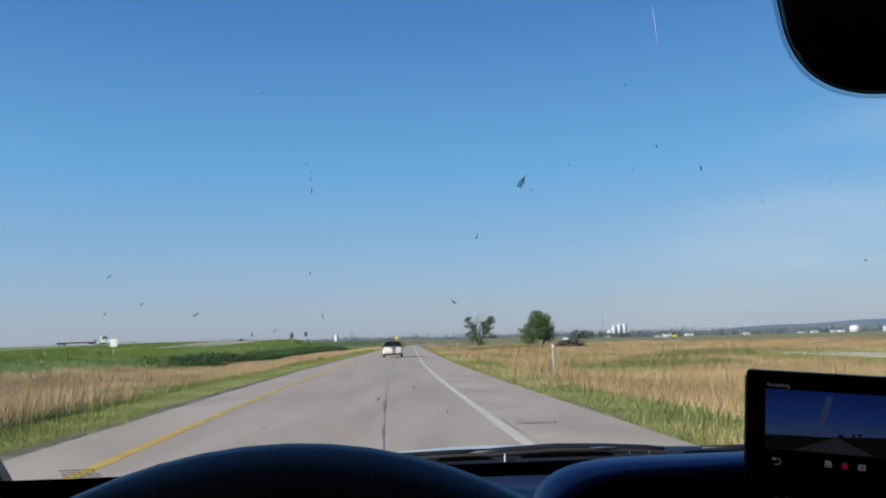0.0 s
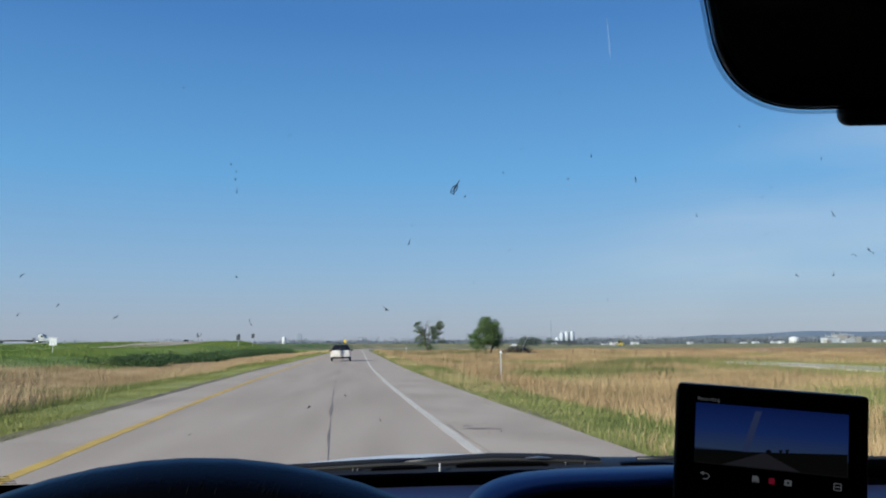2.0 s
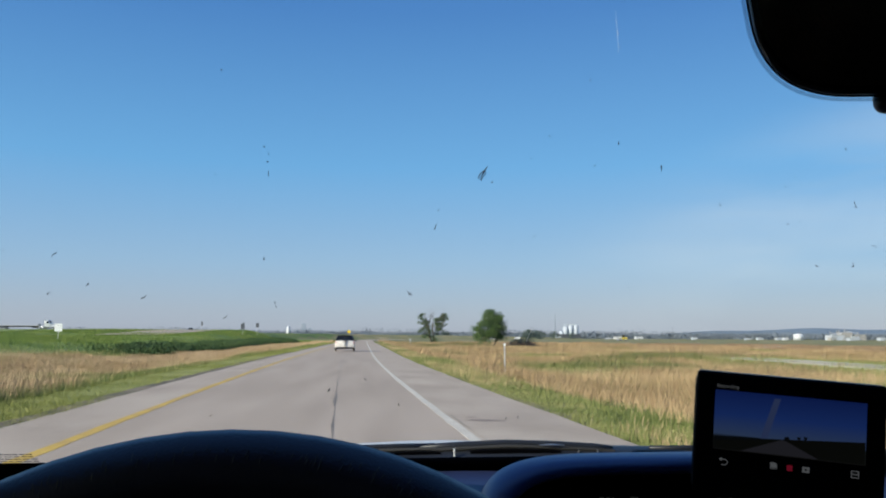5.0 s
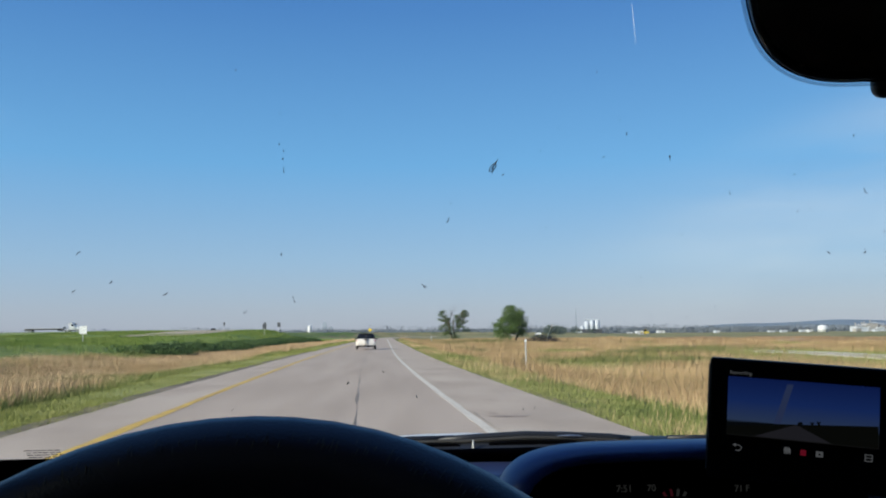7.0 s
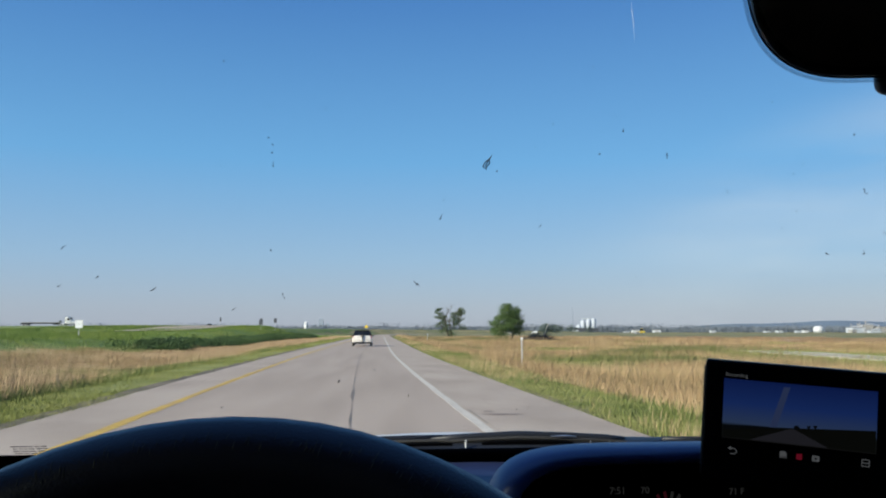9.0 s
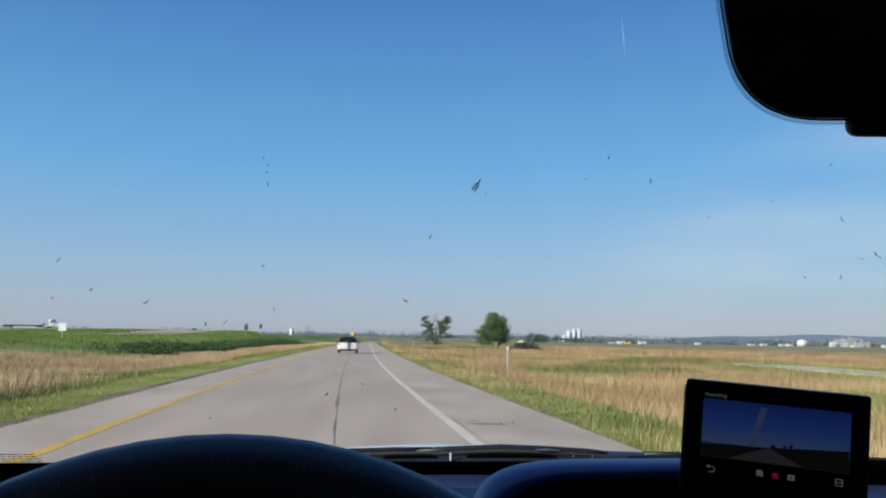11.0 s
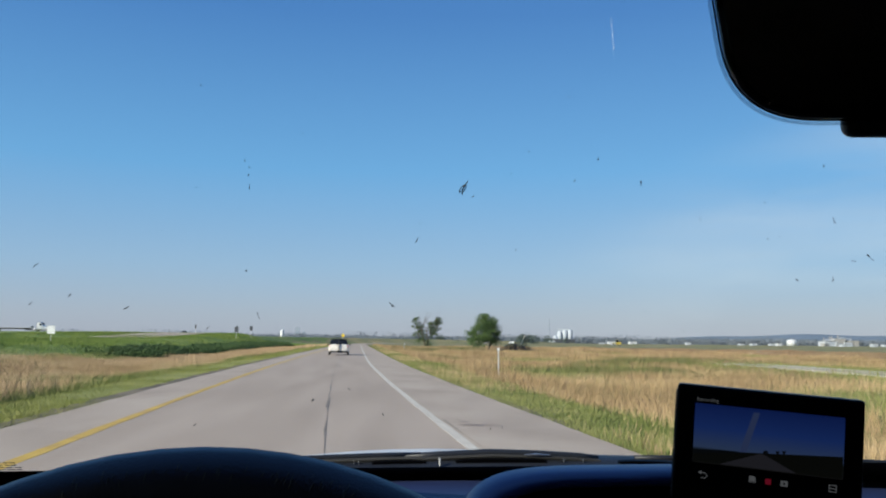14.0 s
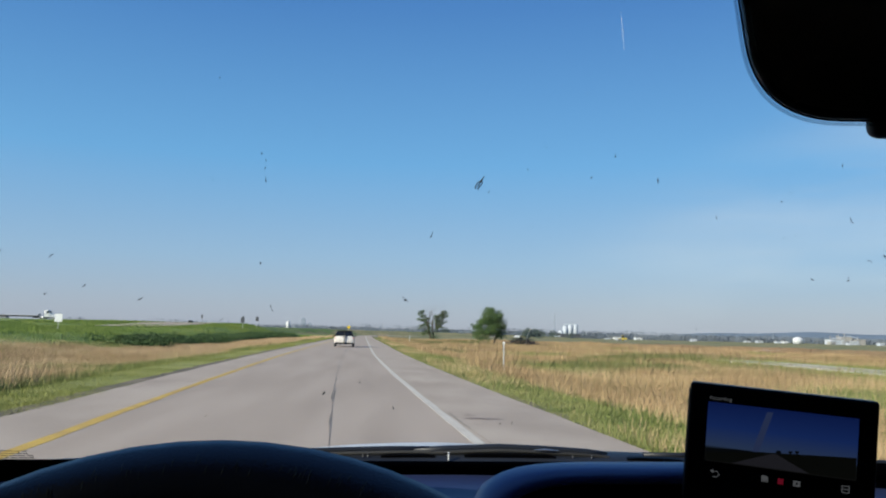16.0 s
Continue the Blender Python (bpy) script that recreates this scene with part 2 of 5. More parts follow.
GRAINED = surface("coarse_grain", [(0.012, 0.012, 0.012), (0.030, 0.030, 0.028)], 300.0, 0.42, bump=1.0, fine=620.0)
WIPER = surface("wiper_black", [(0.011, 0.013, 0.018), (0.018, 0.021, 0.028)], 9.0, 0.45, spec=0.3, bump=0.02, fine=200.0)
CLOTH = surface("cabin_cloth", [(0.006, 0.006, 0.007), (0.010, 0.010, 0.011)], 20.0, 0.95, bump=0.3, fine=300.0)
GLOSS_BLACK = surface("gloss_black", [(0.0015, 0.0015, 0.002)], rough=0.3, spec=0.05)
HOUSING = surface("mirror_shell", [(0.004, 0.005, 0.007), (0.007, 0.008, 0.010)], 8.0, 0.5, spec=0.25, bump=0.02, fine=300.0)
MIRROR = surface("mirror_glass", [(0.75, 0.77, 0.78)], rough=0.01, metal=1.0)
SPLAT = surface("dried_insect", [(0.010, 0.012, 0.016), (0.035, 0.04, 0.045)], 300.0, 0.8, fine=900.0)
STICKER_DARK = surface("printed_ink", [(0.02, 0.02, 0.02), (0.04, 0.035, 0.03)], 200.0, 0.7, fine=500.0)
WINDSCREEN = pane("windscreen_glass", (0.93, 0.96, 0.96), 0.015)
CLEAR_RIM = pane("clear_rim_plastic", (0.78, 0.80, 0.81), 0.06)
BEVEL = pane("mirror_bevel", (0.36, 0.42, 0.50), 0.05)
BEVEL_DEEP = pane("mirror_bevel_deep", (0.10, 0.125, 0.16), 0.04)
# unseen side glass, made dark to cut light entering the cabin
SIDE_GLASS = pane("dimming_glass", (0.20, 0.22, 0.21), 0.06)
ICON = glowing("icon_light", (0.75, 0.8, 0.85), 0.050)
REC_RED = glowing("record_light", (0.8, 0.03, 0.09), 0.075)
DIGIT = glowing("dim_digits", (0.50, 0.52, 0.50), 0.018)
ARC_RED = glowing("dim_red_arc", (0.6, 0.08, 0.14), 0.026)


def screen_picture():
    """A dim live picture on the display: blue sky over dark land and a grey road."""
    m = bpy.data.materials.new("display_picture")
    m.use_nodes = True
    n, l = m.node_tree.nodes, m.node_tree.links
    b = n["Principled BSDF"]
    b.inputs["Base Color"].default_value = (0.01, 0.01, 0.012, 1)
    b.inputs["Roughness"].default_value = 0.3
    b.inputs["Specular IOR Level"].default_value = 0.04
    co, sep, ramp = n.new("ShaderNodeTexCoord"), n.new("ShaderNodeSeparateXYZ"), n.new("ShaderNodeValToRGB")
    l.new(co.outputs["Generated"], sep.inputs[0])
    l.new(sep.outputs["Z"], ramp.inputs["Fac"])
    e = ramp.color_ramp.elements
    e[0].position, e[0].color = 0.0, (0.004, 0.004, 0.004, 1)
    e[1].position, e[1].color = 1.0, (0.002, 0.006, 0.036, 1)
    for p, c in ((0.22, (0.003, 0.004, 0.004, 1)), (0.27, (0.012, 0.021, 0.046, 1)), (0.6, (0.004, 0.012, 0.056, 1))):
        k = e.new(p)
        k.color = c
    l.new(ramp.outputs["Color"], b.inputs["Emission Color"])
    b.inputs["Emission Strength"].default_value = 1.0
    return m


PICTURE = screen_picture()


# ---- builders ----
CAR_Y = -85.5                                        # how far along the ramp the camera's car stands
LAND = pose(-0.2, 0, 0, 0, 0, -2.0) @ Matrix.Translation((-1.58, -CAR_Y, 0))   # the land as seen from the car's own heading
here = LAND                                         # where the next things are placed
def link(name, bm, material, parent=None, label="", smooth=False):
    me = bpy.data.meshes.new(name)
    bmesh.ops.recalc_face_normals(bm, faces=bm.faces)
    bm.to_mesh(me)
    bm.free()
    if smooth:
        for p in me.polygons:
            p.use_smooth = True
    me.materials.append(material)
    ob = new(name, me)
    if parent:
        ob.parent = parent
    else:
        ob.matrix_world = here
    if label:
        ob["label"] = label
    return ob


def part(name, bm, material, parent, label="", smooth=False):
    return link(name, bm, material, parent, label, smooth)


def thing(name, m, label, category, group="", kind=""):
    ob = new(name)
    ob.empty_display_size = 0.2
    ob.matrix_world = here @ m
    return tagged(ob, label, category, group, kind)


def box(size, at=(0, 0, 0), bevel=0.0, segs=2, bm=None, rot=None):
    own = bmesh.new()
    bmesh.ops.create_cube(own, size=1)
    bmesh.ops.scale(own, vec=size, verts=own.verts)
    if bevel:
        bmesh.ops.bevel(own, geom=own.edges[:], offset=bevel, segments=segs, affect="EDGES", profile=0.5)
    if rot:
        bmesh.ops.transform(own, matrix=rot, verts=own.verts)
    bmesh.ops.translate(own, vec=at, verts=own.verts)
    return merge(bm, own)


def merge(bm, own):
    if bm is None:
        return own
    me = bpy.data.meshes.new("tmp")
    own.to_mesh(me)
    own.free()
    bm.from_mesh(me)
    bpy.data.meshes.remove(me)
    return bm


def tube(points, radii, sides=8, bm=None, closed=False):
    """A round tube along points with a radius at each."""
    bm = bm or bmesh.new()
    pts = [Vector(p) for p in points]
    rings = []
    for i, p in enumerate(pts):
        if closed:
            d = (pts[(i + 1) % len(pts)] - pts[i - 1]).normalized()
        else:
            d = (pts[min(i + 1, len(pts) - 1)] - pts[max(i - 1, 0)]).normalized()
        a = d.cross(Vector((0, 0, 1)))
        if a.length < 0.05:
            a = d.cross(Vector((0, 1, 0)))
        a.normalize()
        b = d.cross(a)
        r = radii[i] if hasattr(radii, "__len__") else radii
        rings.append([bm.verts.new(p + a * math.cos(2 * math.pi * k / sides) * r + b * math.sin(2 * math.pi * k / sides) * r) for k in range(sides)])
    n = len(rings)
    for i in range(n if closed else n - 1):
        r0, r1 = rings[i], rings[(i + 1) % n]
        for k in range(sides):
            bm.faces.new((r0[k], r0[(k + 1) % sides], r1[(k + 1) % sides], r1[k]))
    if not closed:
        bm.faces.new(rings[0])
        bm.faces.new(rings[-1])
    return bm


def loft(sections, bm=None, cap=True):
    """Skins a row of equal-length closed sections."""
    bm = bm or bmesh.new()
    rings = [[bm.verts.new(p) for p in s] for s in sections]
    for r0, r1 in zip(rings, rings[1:]):
        for k in range(len(r0)):
            bm.faces.new((r0[k], r0[(k + 1) % len(r0)], r1[(k + 1) % len(r0)], r1[k]))
    if cap:
        bm.faces.new(rings[0])
        bm.faces.new(rings[-1])
    return bm


def squircle(w, h, power=4.0, n=32):
    """A rounded-rectangle outline of half sizes w, h."""
    res = []
    for k in range(n):
        a = 2 * math.pi * k / n
        c, s = math.cos(a), math.sin(a)
        res.append((w * math.copysign(abs(c) ** (2 / power), c), h * math.copysign(abs(s) ** (2 / power), s)))
    return res


def round_corners(corners, radius, n=7):
    """A closed outline with its corners rounded off."""
    res, k = [], len(corners)
    for i in range(k):
        p, a, b = Vector(corners[i]), Vector(corners[i - 1]), Vector(corners[(i + 1) % k])
        u, v = (a - p).normalized(), (b - p).normalized()
        s, e = p + u * radius, p + v * radius
        for j in range(n):
            t = j / (n - 1)
            res.append(tuple(s * (1 - t) ** 2 + p * 2 * t * (1 - t) + e * t ** 2))
    return res


def raw(name, verts, faces, material, parent=None):
    """A mesh straight from arrays; faces is an n x k index array."""
    me = bpy.data.meshes.new(name)
    k = faces.shape[1]
    me.vertices.add(len(verts))
    me.vertices.foreach_set("co", verts.astype(np.float32).ravel())
    me.loops.add(faces.size)
    me.loops.foreach_set("vertex_index", faces.astype(np.int32).ravel())
    me.polygons.add(len(faces))
    me.polygons.foreach_set("loop_start", np.arange(0, faces.size, k, dtype=np.int32))
    me.update(calc_edges=True)
    me.shade_flat()
    me.materials.append(material)
    ob = new(name, me)
    if parent:
        ob.parent = parent
    else:
        ob.matrix_world = here
    return ob


def words(text, size, material, parent, m, name="lettering", depth=0.0004):
    """Lettering in the built-in font, as a mesh."""
    cu = bpy.data.curves.new(name, "FONT")
    cu.body, cu.size, cu.extrude, cu.align_x, cu.align_y = text, size, depth, "CENTER", "CENTER"
    tmp = bpy.data.objects.new(name, cu)
    me = bpy.data.meshes.new_from_object(tmp)
    bpy.data.objects.remove(tmp)
    me.materials.clear()
    me.materials.append(material)
    ob = new(name, me)
    ob.parent = parent
    ob.matrix_local = m
    return ob


# ---- the lie of the land ----
def ease(a, b, v):
    t = np.clip((v - a) / (b - a), 0, 1)
    return t * t * (3 - 2 * t)


def axis(y):
    """Where the ramp's own zero line lies across the way at y."""
    y = np.asarray(y, float)
    bend = np.clip(y - 170, 0, None)
    sweep = 0.035 / 120.0 * np.clip(-25 - y, 0, 60) ** 2 + 0.035 * np.clip(-85 - y, 0, None)
    return -0.006 * np.clip(y, -400, 170) + np.minimum(bend ** 2 / 1500.0, bend * 0.45) - 0.006 * np.clip(bend, 0, 60) + sweep


def grade(x, y):
    """Height of the ground."""
    x, y = np.asarray(x, float), np.asarray(y, float)
    u = x - axis(y)
    z = -0.05 - 0.45 * ease(4.6, 9.0, u) - 0.55 * ease(5.6, 10.0, -u)
    z = z + 0.10 * np.sin(x * 0.11 + 1.3) * np.sin(y * 0.07) * ease(8, 14, np.abs(u))
    foot = 17 + 32 * ease(135, 205, y)
    rise = (1.2 + 2.15 * ease(20, 150, y)) * ease(0, 13, -u - foot) * (0.4 + 0.6 * ease(-150, -25, y)) * (1 - ease(600, 1100, y))
    near = ease(-330, -300, y)
    return z + rise * near - 0.02 * (1 - near)


def grid(xs, ys):
    X, Y = np.meshgrid(xs, ys)
    V = np.stack([X, Y, grade(X, Y)], -1).reshape(-1, 3)
    n, m = len(xs), len(ys)
    i = (np.arange(m - 1)[:, None] * n + np.arange(n - 1)[None, :]).ravel()
    return V, np.stack([i, i + 1, i + n + 1, i + n], -1)


def spread(near, far, step, growth):
    v = [0.0]
    s = step
    while v[-1] < far:
        v.append(v[-1] + s)
        if v[-1] > near:
            s *= growth
    return np.array(v)


side = spread(60, 4300, 1.2, 1.12)
ahead = spread(230, 4300, 3.0, 1.12)
behind = spread(340, 3000, 6.0, 1.15)
V, F = grid(np.concatenate([-side[:0:-1], side]), np.concatenate([-behind[:0:-1], ahead]))
ground = raw("ground", V, F, EARTH)
ground.data.shade_smooth()
tagged(ground, "flat grassland of green and straw-coloured growth", "ground", kind="structure")


def ribbon(name, material, u0, u1, y0, y1, z, thick, step=4.0, wave=0.0, seed=1):
    """A strip that follows the ramp, with a real edge; wave roughens its sides."""
    rng = np.random.default_rng(seed)
    ys = np.arange(y0, y1 + step * 0.5, step)
    a = axis(ys)
    w0, w1 = (rng.normal(0, wave, len(ys)) if wave else 0 * ys for _ in range(2))
    zt = np.full(len(ys), z)
    cols = [(a + u0 + w0, zt - thick), (a + u0 + w0, zt), (a + u1 + w1, zt), (a + u1 + w1, zt - thick)]
    V = np.stack([np.stack([x, ys, h], -1) for x, h in cols], 1).reshape(-1, 3)
    i = (np.arange(len(ys) - 1) * 4)[:, None] + np.arange(3)[None, :]
    i = i.ravel()
    return raw(name, V, np.stack([i, i + 1, i + 5, i + 4], -1), material)


def setting(ob, label, category):
    return tagged(ob, label, category, kind="structure")


LANE_L, LANE_R, EDGE_L, EDGE_R = -3.0, 1.945, -4.28, 3.72
setting(ribbon("road", ASPHALT, LANE_L, LANE_R, -330, 420, 0.0, 0.3), "worn grey-brown paved ramp lane", "road")
setting(ribbon("shoulder_right", SHOULDER, LANE_R - 0.04, EDGE_R, -330, 420, -0.001, 0.3, 2.0, 0.018, 3), "pale grey paved road shoulder", "shoulder")
setting(ribbon("shoulder_left", SHOULDER, EDGE_L, LANE_L + 0.06, -200, 420, -0.001, 0.3, 2.0, 0.018, 4), "pale grey paved road shoulder", "shoulder")
setting(ribbon("edge_dirt_right", DIRT, EDGE_R - 0.06, EDGE_R + 0.30, -330, 420, -0.040, 0.2, 0.7, 0.07, 13), "bare dirt along the pavement edge", "dirt edge")
setting(ribbon("edge_dirt_left", DIRT, EDGE_L - 0.34, EDGE_L + 0.05, -200, 420, -0.0015, 0.2, 0.5, 0.05, 14), "bare dirt along the pavement edge", "dirt edge")
setting(ribbon("edge_line_white", WHITE_LINE, 1.828, 1.965, -330, 420, 0.003, 0.003, 0.8, 0.006, 22), "worn white painted edge line", "road marking")
setting(ribbon("edge_line_yellow", YELLOW_LINE, -3.03, -2.86, -215, 420, 0.003, 0.003, 0.8, 0.010, 21), "worn yellow painted edge line", "road marking")
setting(ribbon("joint_centre", TAR, 0.146, 0.176, -330, 420, 0.003, 0.003, 1.5, 0.014, 5), "dark sealed joint along the lane", "pavement joint")
setting(ribbon("joint_shoulder", TAR, 2.015, 2.035, -330, -72, 0.003, 0.003, 1.5, 0.012, 6), "dark cracked joint beside the shoulder", "pavement joint")


rng = np.random.default_rng(31)
for cu, cy, ru, ry in ((2.45, -72.8, 0.30, 0.20), (2.30, -72.3, 0.10, 0.10)):
    t = np.linspace(0, 2 * math.pi, 22, endpoint=False)
    k = rng.uniform(0.6, 1.15, 22)
    rim = np.stack([cu + float(axis(cy)) + ru * k * np.cos(t), cy + ry * k * np.sin(t), 0 * t + 0.0035], -1)
    V = np.concatenate([rim, [[cu + float(axis(cy)), cy, 0.0035]]])
    i = np.arange(22)
    setting(raw("stain", V, np.stack([i, (i + 1) % 22, 0 * i + 22], -1), STAIN), "brownish oil stain soaked into the shoulder", "stain")


def crack(y, u0, u1, seed):
    rng = np.random.default_rng(seed)
    xs = np.linspace(u0, u1, 14)
    ys = y + np.cumsum(rng.normal(0, 0.05, 14))
    w = rng.uniform(0.012, 0.035, 14)
    a = float(axis(y))
    V = np.concatenate([np.stack([xs + a, ys - w, xs * 0 + 0.004], -1), np.stack([xs + a, ys + w, xs * 0 + 0.004], -1)])
    i = np.arange(13)
    return V, np.stack([i, i + 1, i + 15, i + 14], -1)


rng = np.random.default_rng(11)
vs, fs, base = [], [], 0
for k, y in enumerate(np.arange(-320, 200, 13.0)):
    if rng.random() < 0.6 and not -78 < y < 120:
        V, F = crack(y + rng.uniform(-4, 4), rng.choice([LANE_L, -2.0, 0.2]), rng.choice([LANE_R, EDGE_R, 1.0]), k)
        vs.append(V)
        fs.append(F + base)
        base += len(V)
cracks = raw("pavement_cracks", np.concatenate(vs), np.concatenate(fs), TAR)
tagged(cracks, "thin dark sealed cracks across the pavement", "pavement crack", kind="stuff")

# the paved wedge where the loop ramp parts from this one, behind the car
bm = bmesh.new()
wedge = [(-3.3, -330), (-3.3, -214), (-6, -222), (-9, -236), (-26, -214), (-34, -224), (-20, -262), (-19, -330)]
top = [bm.verts.new((x + float(axis(y)), y, -0.003)) for x, y in wedge]
low = [bm.verts.new((v.co.x, v.co.y, -0.3)) for v in top]
bm.faces.new(top)
for k in range(len(top)):
    bm.faces.new((top[k], low[k], low[(k + 1) % len(top)], top[(k + 1) % len(top)]))
setting(link("paved_gore", bm, ASPHALT), "wide brownish paved wedge between two ramps", "pavement")
loop_path = [Vector((-14 - 46 * (1 - math.cos(k * 0.09)) * 1.1, -330 + 150 * math.sin(min(k * 0.09, 1.5)), 0.0)) for k in range(24)]


def track(name, pts, width, material, z, label, category):
    V, n = [], len(pts)
    for i, p in enumerate(pts):
        d = (pts[min(i + 1, n - 1)] - pts[max(i - 1, 0)]).normalized()
        s = Vector((d.y, -d.x, 0)) * width / 2
        for q, drop in ((p - s, 0.35), (p - s, 0), (p + s, 0), (p + s, 0.35)):
            V.append((q.x, q.y, float(grade(q.x, q.y)) + z - drop))
    i = ((np.arange(n - 1) * 4)[:, None] + np.arange(3)[None, :]).ravel()
    return setting(raw(name, np.array(V), np.stack([i, i + 1, i + 5, i + 4], -1), material), label, category)


track("loop_ramp", loop_path, 7.5, ASPHALT, 0.09, "curving grey loop ramp with a pale edge", "road")
track("gravel_road", [Vector((22 + 9.5 * float(ease(-330, -90, y)) + 70 * float(ease(-25, 130, y)), y, 0)) for y in range(-330, 126, 6)], 4.0, GRAVEL, 0.12, "bright pale gravel road through the fields", "gravel road")
track("highway", [Vector((float(axis(y)) - 41 - 30 * float(ease(135, 205, y)), y, 0)) for y in range(70, 300, 10)], 12.0, SHOULDER, 0.16, "raised highway pavement on a grass bank", "road")


# ---- the car that carries the camera ----
RAKE = 0.58
here = Matrix.Identity(4)


def glass_z(y):
    return 1.345 - RAKE * (y - 0.50)


MID = 0.33   # the car's centre line
own_car = thing("car", pose(MID, 0, 0), "silver car with a dark cabin on the ramp lane", "car")


def local(x, y, z):
    return (x - MID, y, z)


# bonnet and cowl
def cowl_top(x):
    """Height of the cowl's crest over the width of the car."""
    return 1.1255 - 0.070 * (x - 0.145) ** 2


def bonnet_top(x):
    """Height of the bonnet's rear edge, with its raised middle."""
    return 1.1150 - (0.34 if x < 0.12 else 0.5 - 0.42 * min(1.0, (x - 0.12) / 0.5)) * (x - 0.12) ** 2


secs = []
for y, fall, mix, w in ((1.045, 0.010, 1.0, 0.70), (1.06, 0.002, 1.0, 0.70), (1.10, 0.0, 1.0, 0.70), (1.18, 0.022, 0.8, 0.705), (1.35, 0.085, 0.5, 0.71), (1.65, 0.135, 0.3, 0.68), (1.90, 0.20, 0.2, 0.62), (1.98, 0.30, 0.1, 0.58)):
    xs = np.linspace(-w, w, 29)
    secs.append([(x, y, mix * bonnet_top(x + MID) + (1 - mix) * (1.105 - 0.06 * x * x) - fall) for x in xs] + [(x, y, 1.06 - fall - 0.05 * abs(x)) for x in xs[::-1]])
part("bonnet", loft(secs), SILVER, own_car, "silver bonnet falling away ahead", True)
secs = []
for y, fall in ((0.905, 0.022), (0.926, 0.0085), (0.938, 0.0035), (0.955, 0.0), (0.99, 0.003), (1.04, 0.022)):
    xs = np.linspace(-0.73, 0.73, 33)
    secs.append([(x, y, cowl_top(x + MID) - fall) for x in xs] + [(x, y, cowl_top(x + MID) - 0.045) for x in xs[::-1]])
cowl = part("cowl", loft(secs), WIPER, own_car, "black plastic cowl grille", True)
for x0, x1, depth in ((0.048, 0.108, 0.0052), (0.140, 0.243, 0.0066), (0.325, 0.392, 0.0058), (-0.30, -0.20, 0.005), (0.46, 0.58, 0.005)):
    mid, half = (x0 + x1) / 2, (x1 - x0) / 2
    rim_pts = [(mid + half * c, 0.9335, cowl_top(mid + half * c) - 0.0048 + depth * 0.5 * d) for c, d in squircle(1.0, 1.0, 3.0, 24)]
    deep_pts = [(x, 0.9385, z + 0.001) for x, y, z in rim_pts]
    part("cowl_slot", loft([[local(*p) for p in r] for r in (rim_pts, deep_pts)]), GLOSS_BLACK, cowl, "dark oval vent recess")
# wipers: the driver's blade lies across the glass foot, the other rises to its pivot
for pts, thick_at, tip in (([(-0.34, 0.0015), (-0.18, 0.0032), (0.0, 0.0042), (0.06, 0.0050), (0.104, 0.0052)], 0.0036, 0.104), ([(0.085, 0.0040), (0.125, 0.0056), (0.182, 0.0078), (0.235, 0.0064), (0.285, 0.0040), (0.306, 0.0022)], 0.0042, 0.306)):
    top_line = [local(x, 0.951, cowl_top(x) + lift - thick_at) for x, lift in pts]
    arm = part("wiper", tube(top_line, [thick_at * f for f in ([0.9] + [1.0] * (len(pts) - 2) + [0.85])], 10), WIPER, own_car, "black wiper arm lying on the glass base", True)
    part("wiper_blade", tube([(p[0], p[1] - 0.011, p[2] - 0.0022) for p in top_line], 0.0024, 6), RUBBER, arm)
part("wiper", tube([local(0.35 + 0.05 * k, 0.951, cowl_top(0.35 + 0.05 * k) - 0.001 + 0.0012 * k) for k in range(9)], 0.0032, 8), WIPER, own_car, "black wiper arm lying on the glass base", True)
part("washer_nozzle", box((0.0016, 0.003, 0.0088), local(0.1215, 0.9265, 1.1225), 0.0006), WHITE_METAL, own_car, "small pale washer nozzle")
# bright slivers added as glints on the cowl, the last as a pale fleck
for x, w, dz in ((0.075, 0.020, -0.0075), (0.232, 0.030, 0.0035), (-0.345, 0.012, -0.001)):
    bm = tube([local(x - w / 2, 0.936, cowl_top(x) + dz), local(x, 0.9355, cowl_top(x) + dz + 0.0004), local(x + w / 2, 0.936, cowl_top(x) + dz - 0.0006)], [0.0003, 0.0011, 0.0003], 6)
    part("clip", bm, ALLOY, cowl, "bright sliver added for cowl glints")
# tiny metal dots added for small glints
for x in (0.284, 0.262, 0.029, 0.034):
    part("glint_dot", box((0.0009, 0.002, 0.0032), local(x, 0.934, cowl_top(x) - 0.003), 0.0004), ALLOY, cowl)
# windscreen sheet
bm = bmesh.new()
rows = []
for i in range(9):
    s = i / 8
    y = 0.935 - s * 0.70
    half = 0.735 - 0.12 * s
    rows.append([(x * half, y, glass_z(y)) for x in np.linspace(-1, 1, 9)])
vt = [[bm.verts.new(p) for p in r] for r in rows]
vb = [[bm.verts.new((p[0], p[1] + 0.0025, p[2] + 0.0043)) for p in r] for r in rows]
for g in (vt, vb):
    for a, b in zip(g, g[1:]):
        for k in range(8):
            bm.faces.new((a[k], a[k + 1], b[k + 1], b[k]))
screen_glass = part("windscreen", bm, WINDSCREEN, own_car, "clear windscreen spotted with dried insects")
screen_glass.visible_shadow = False
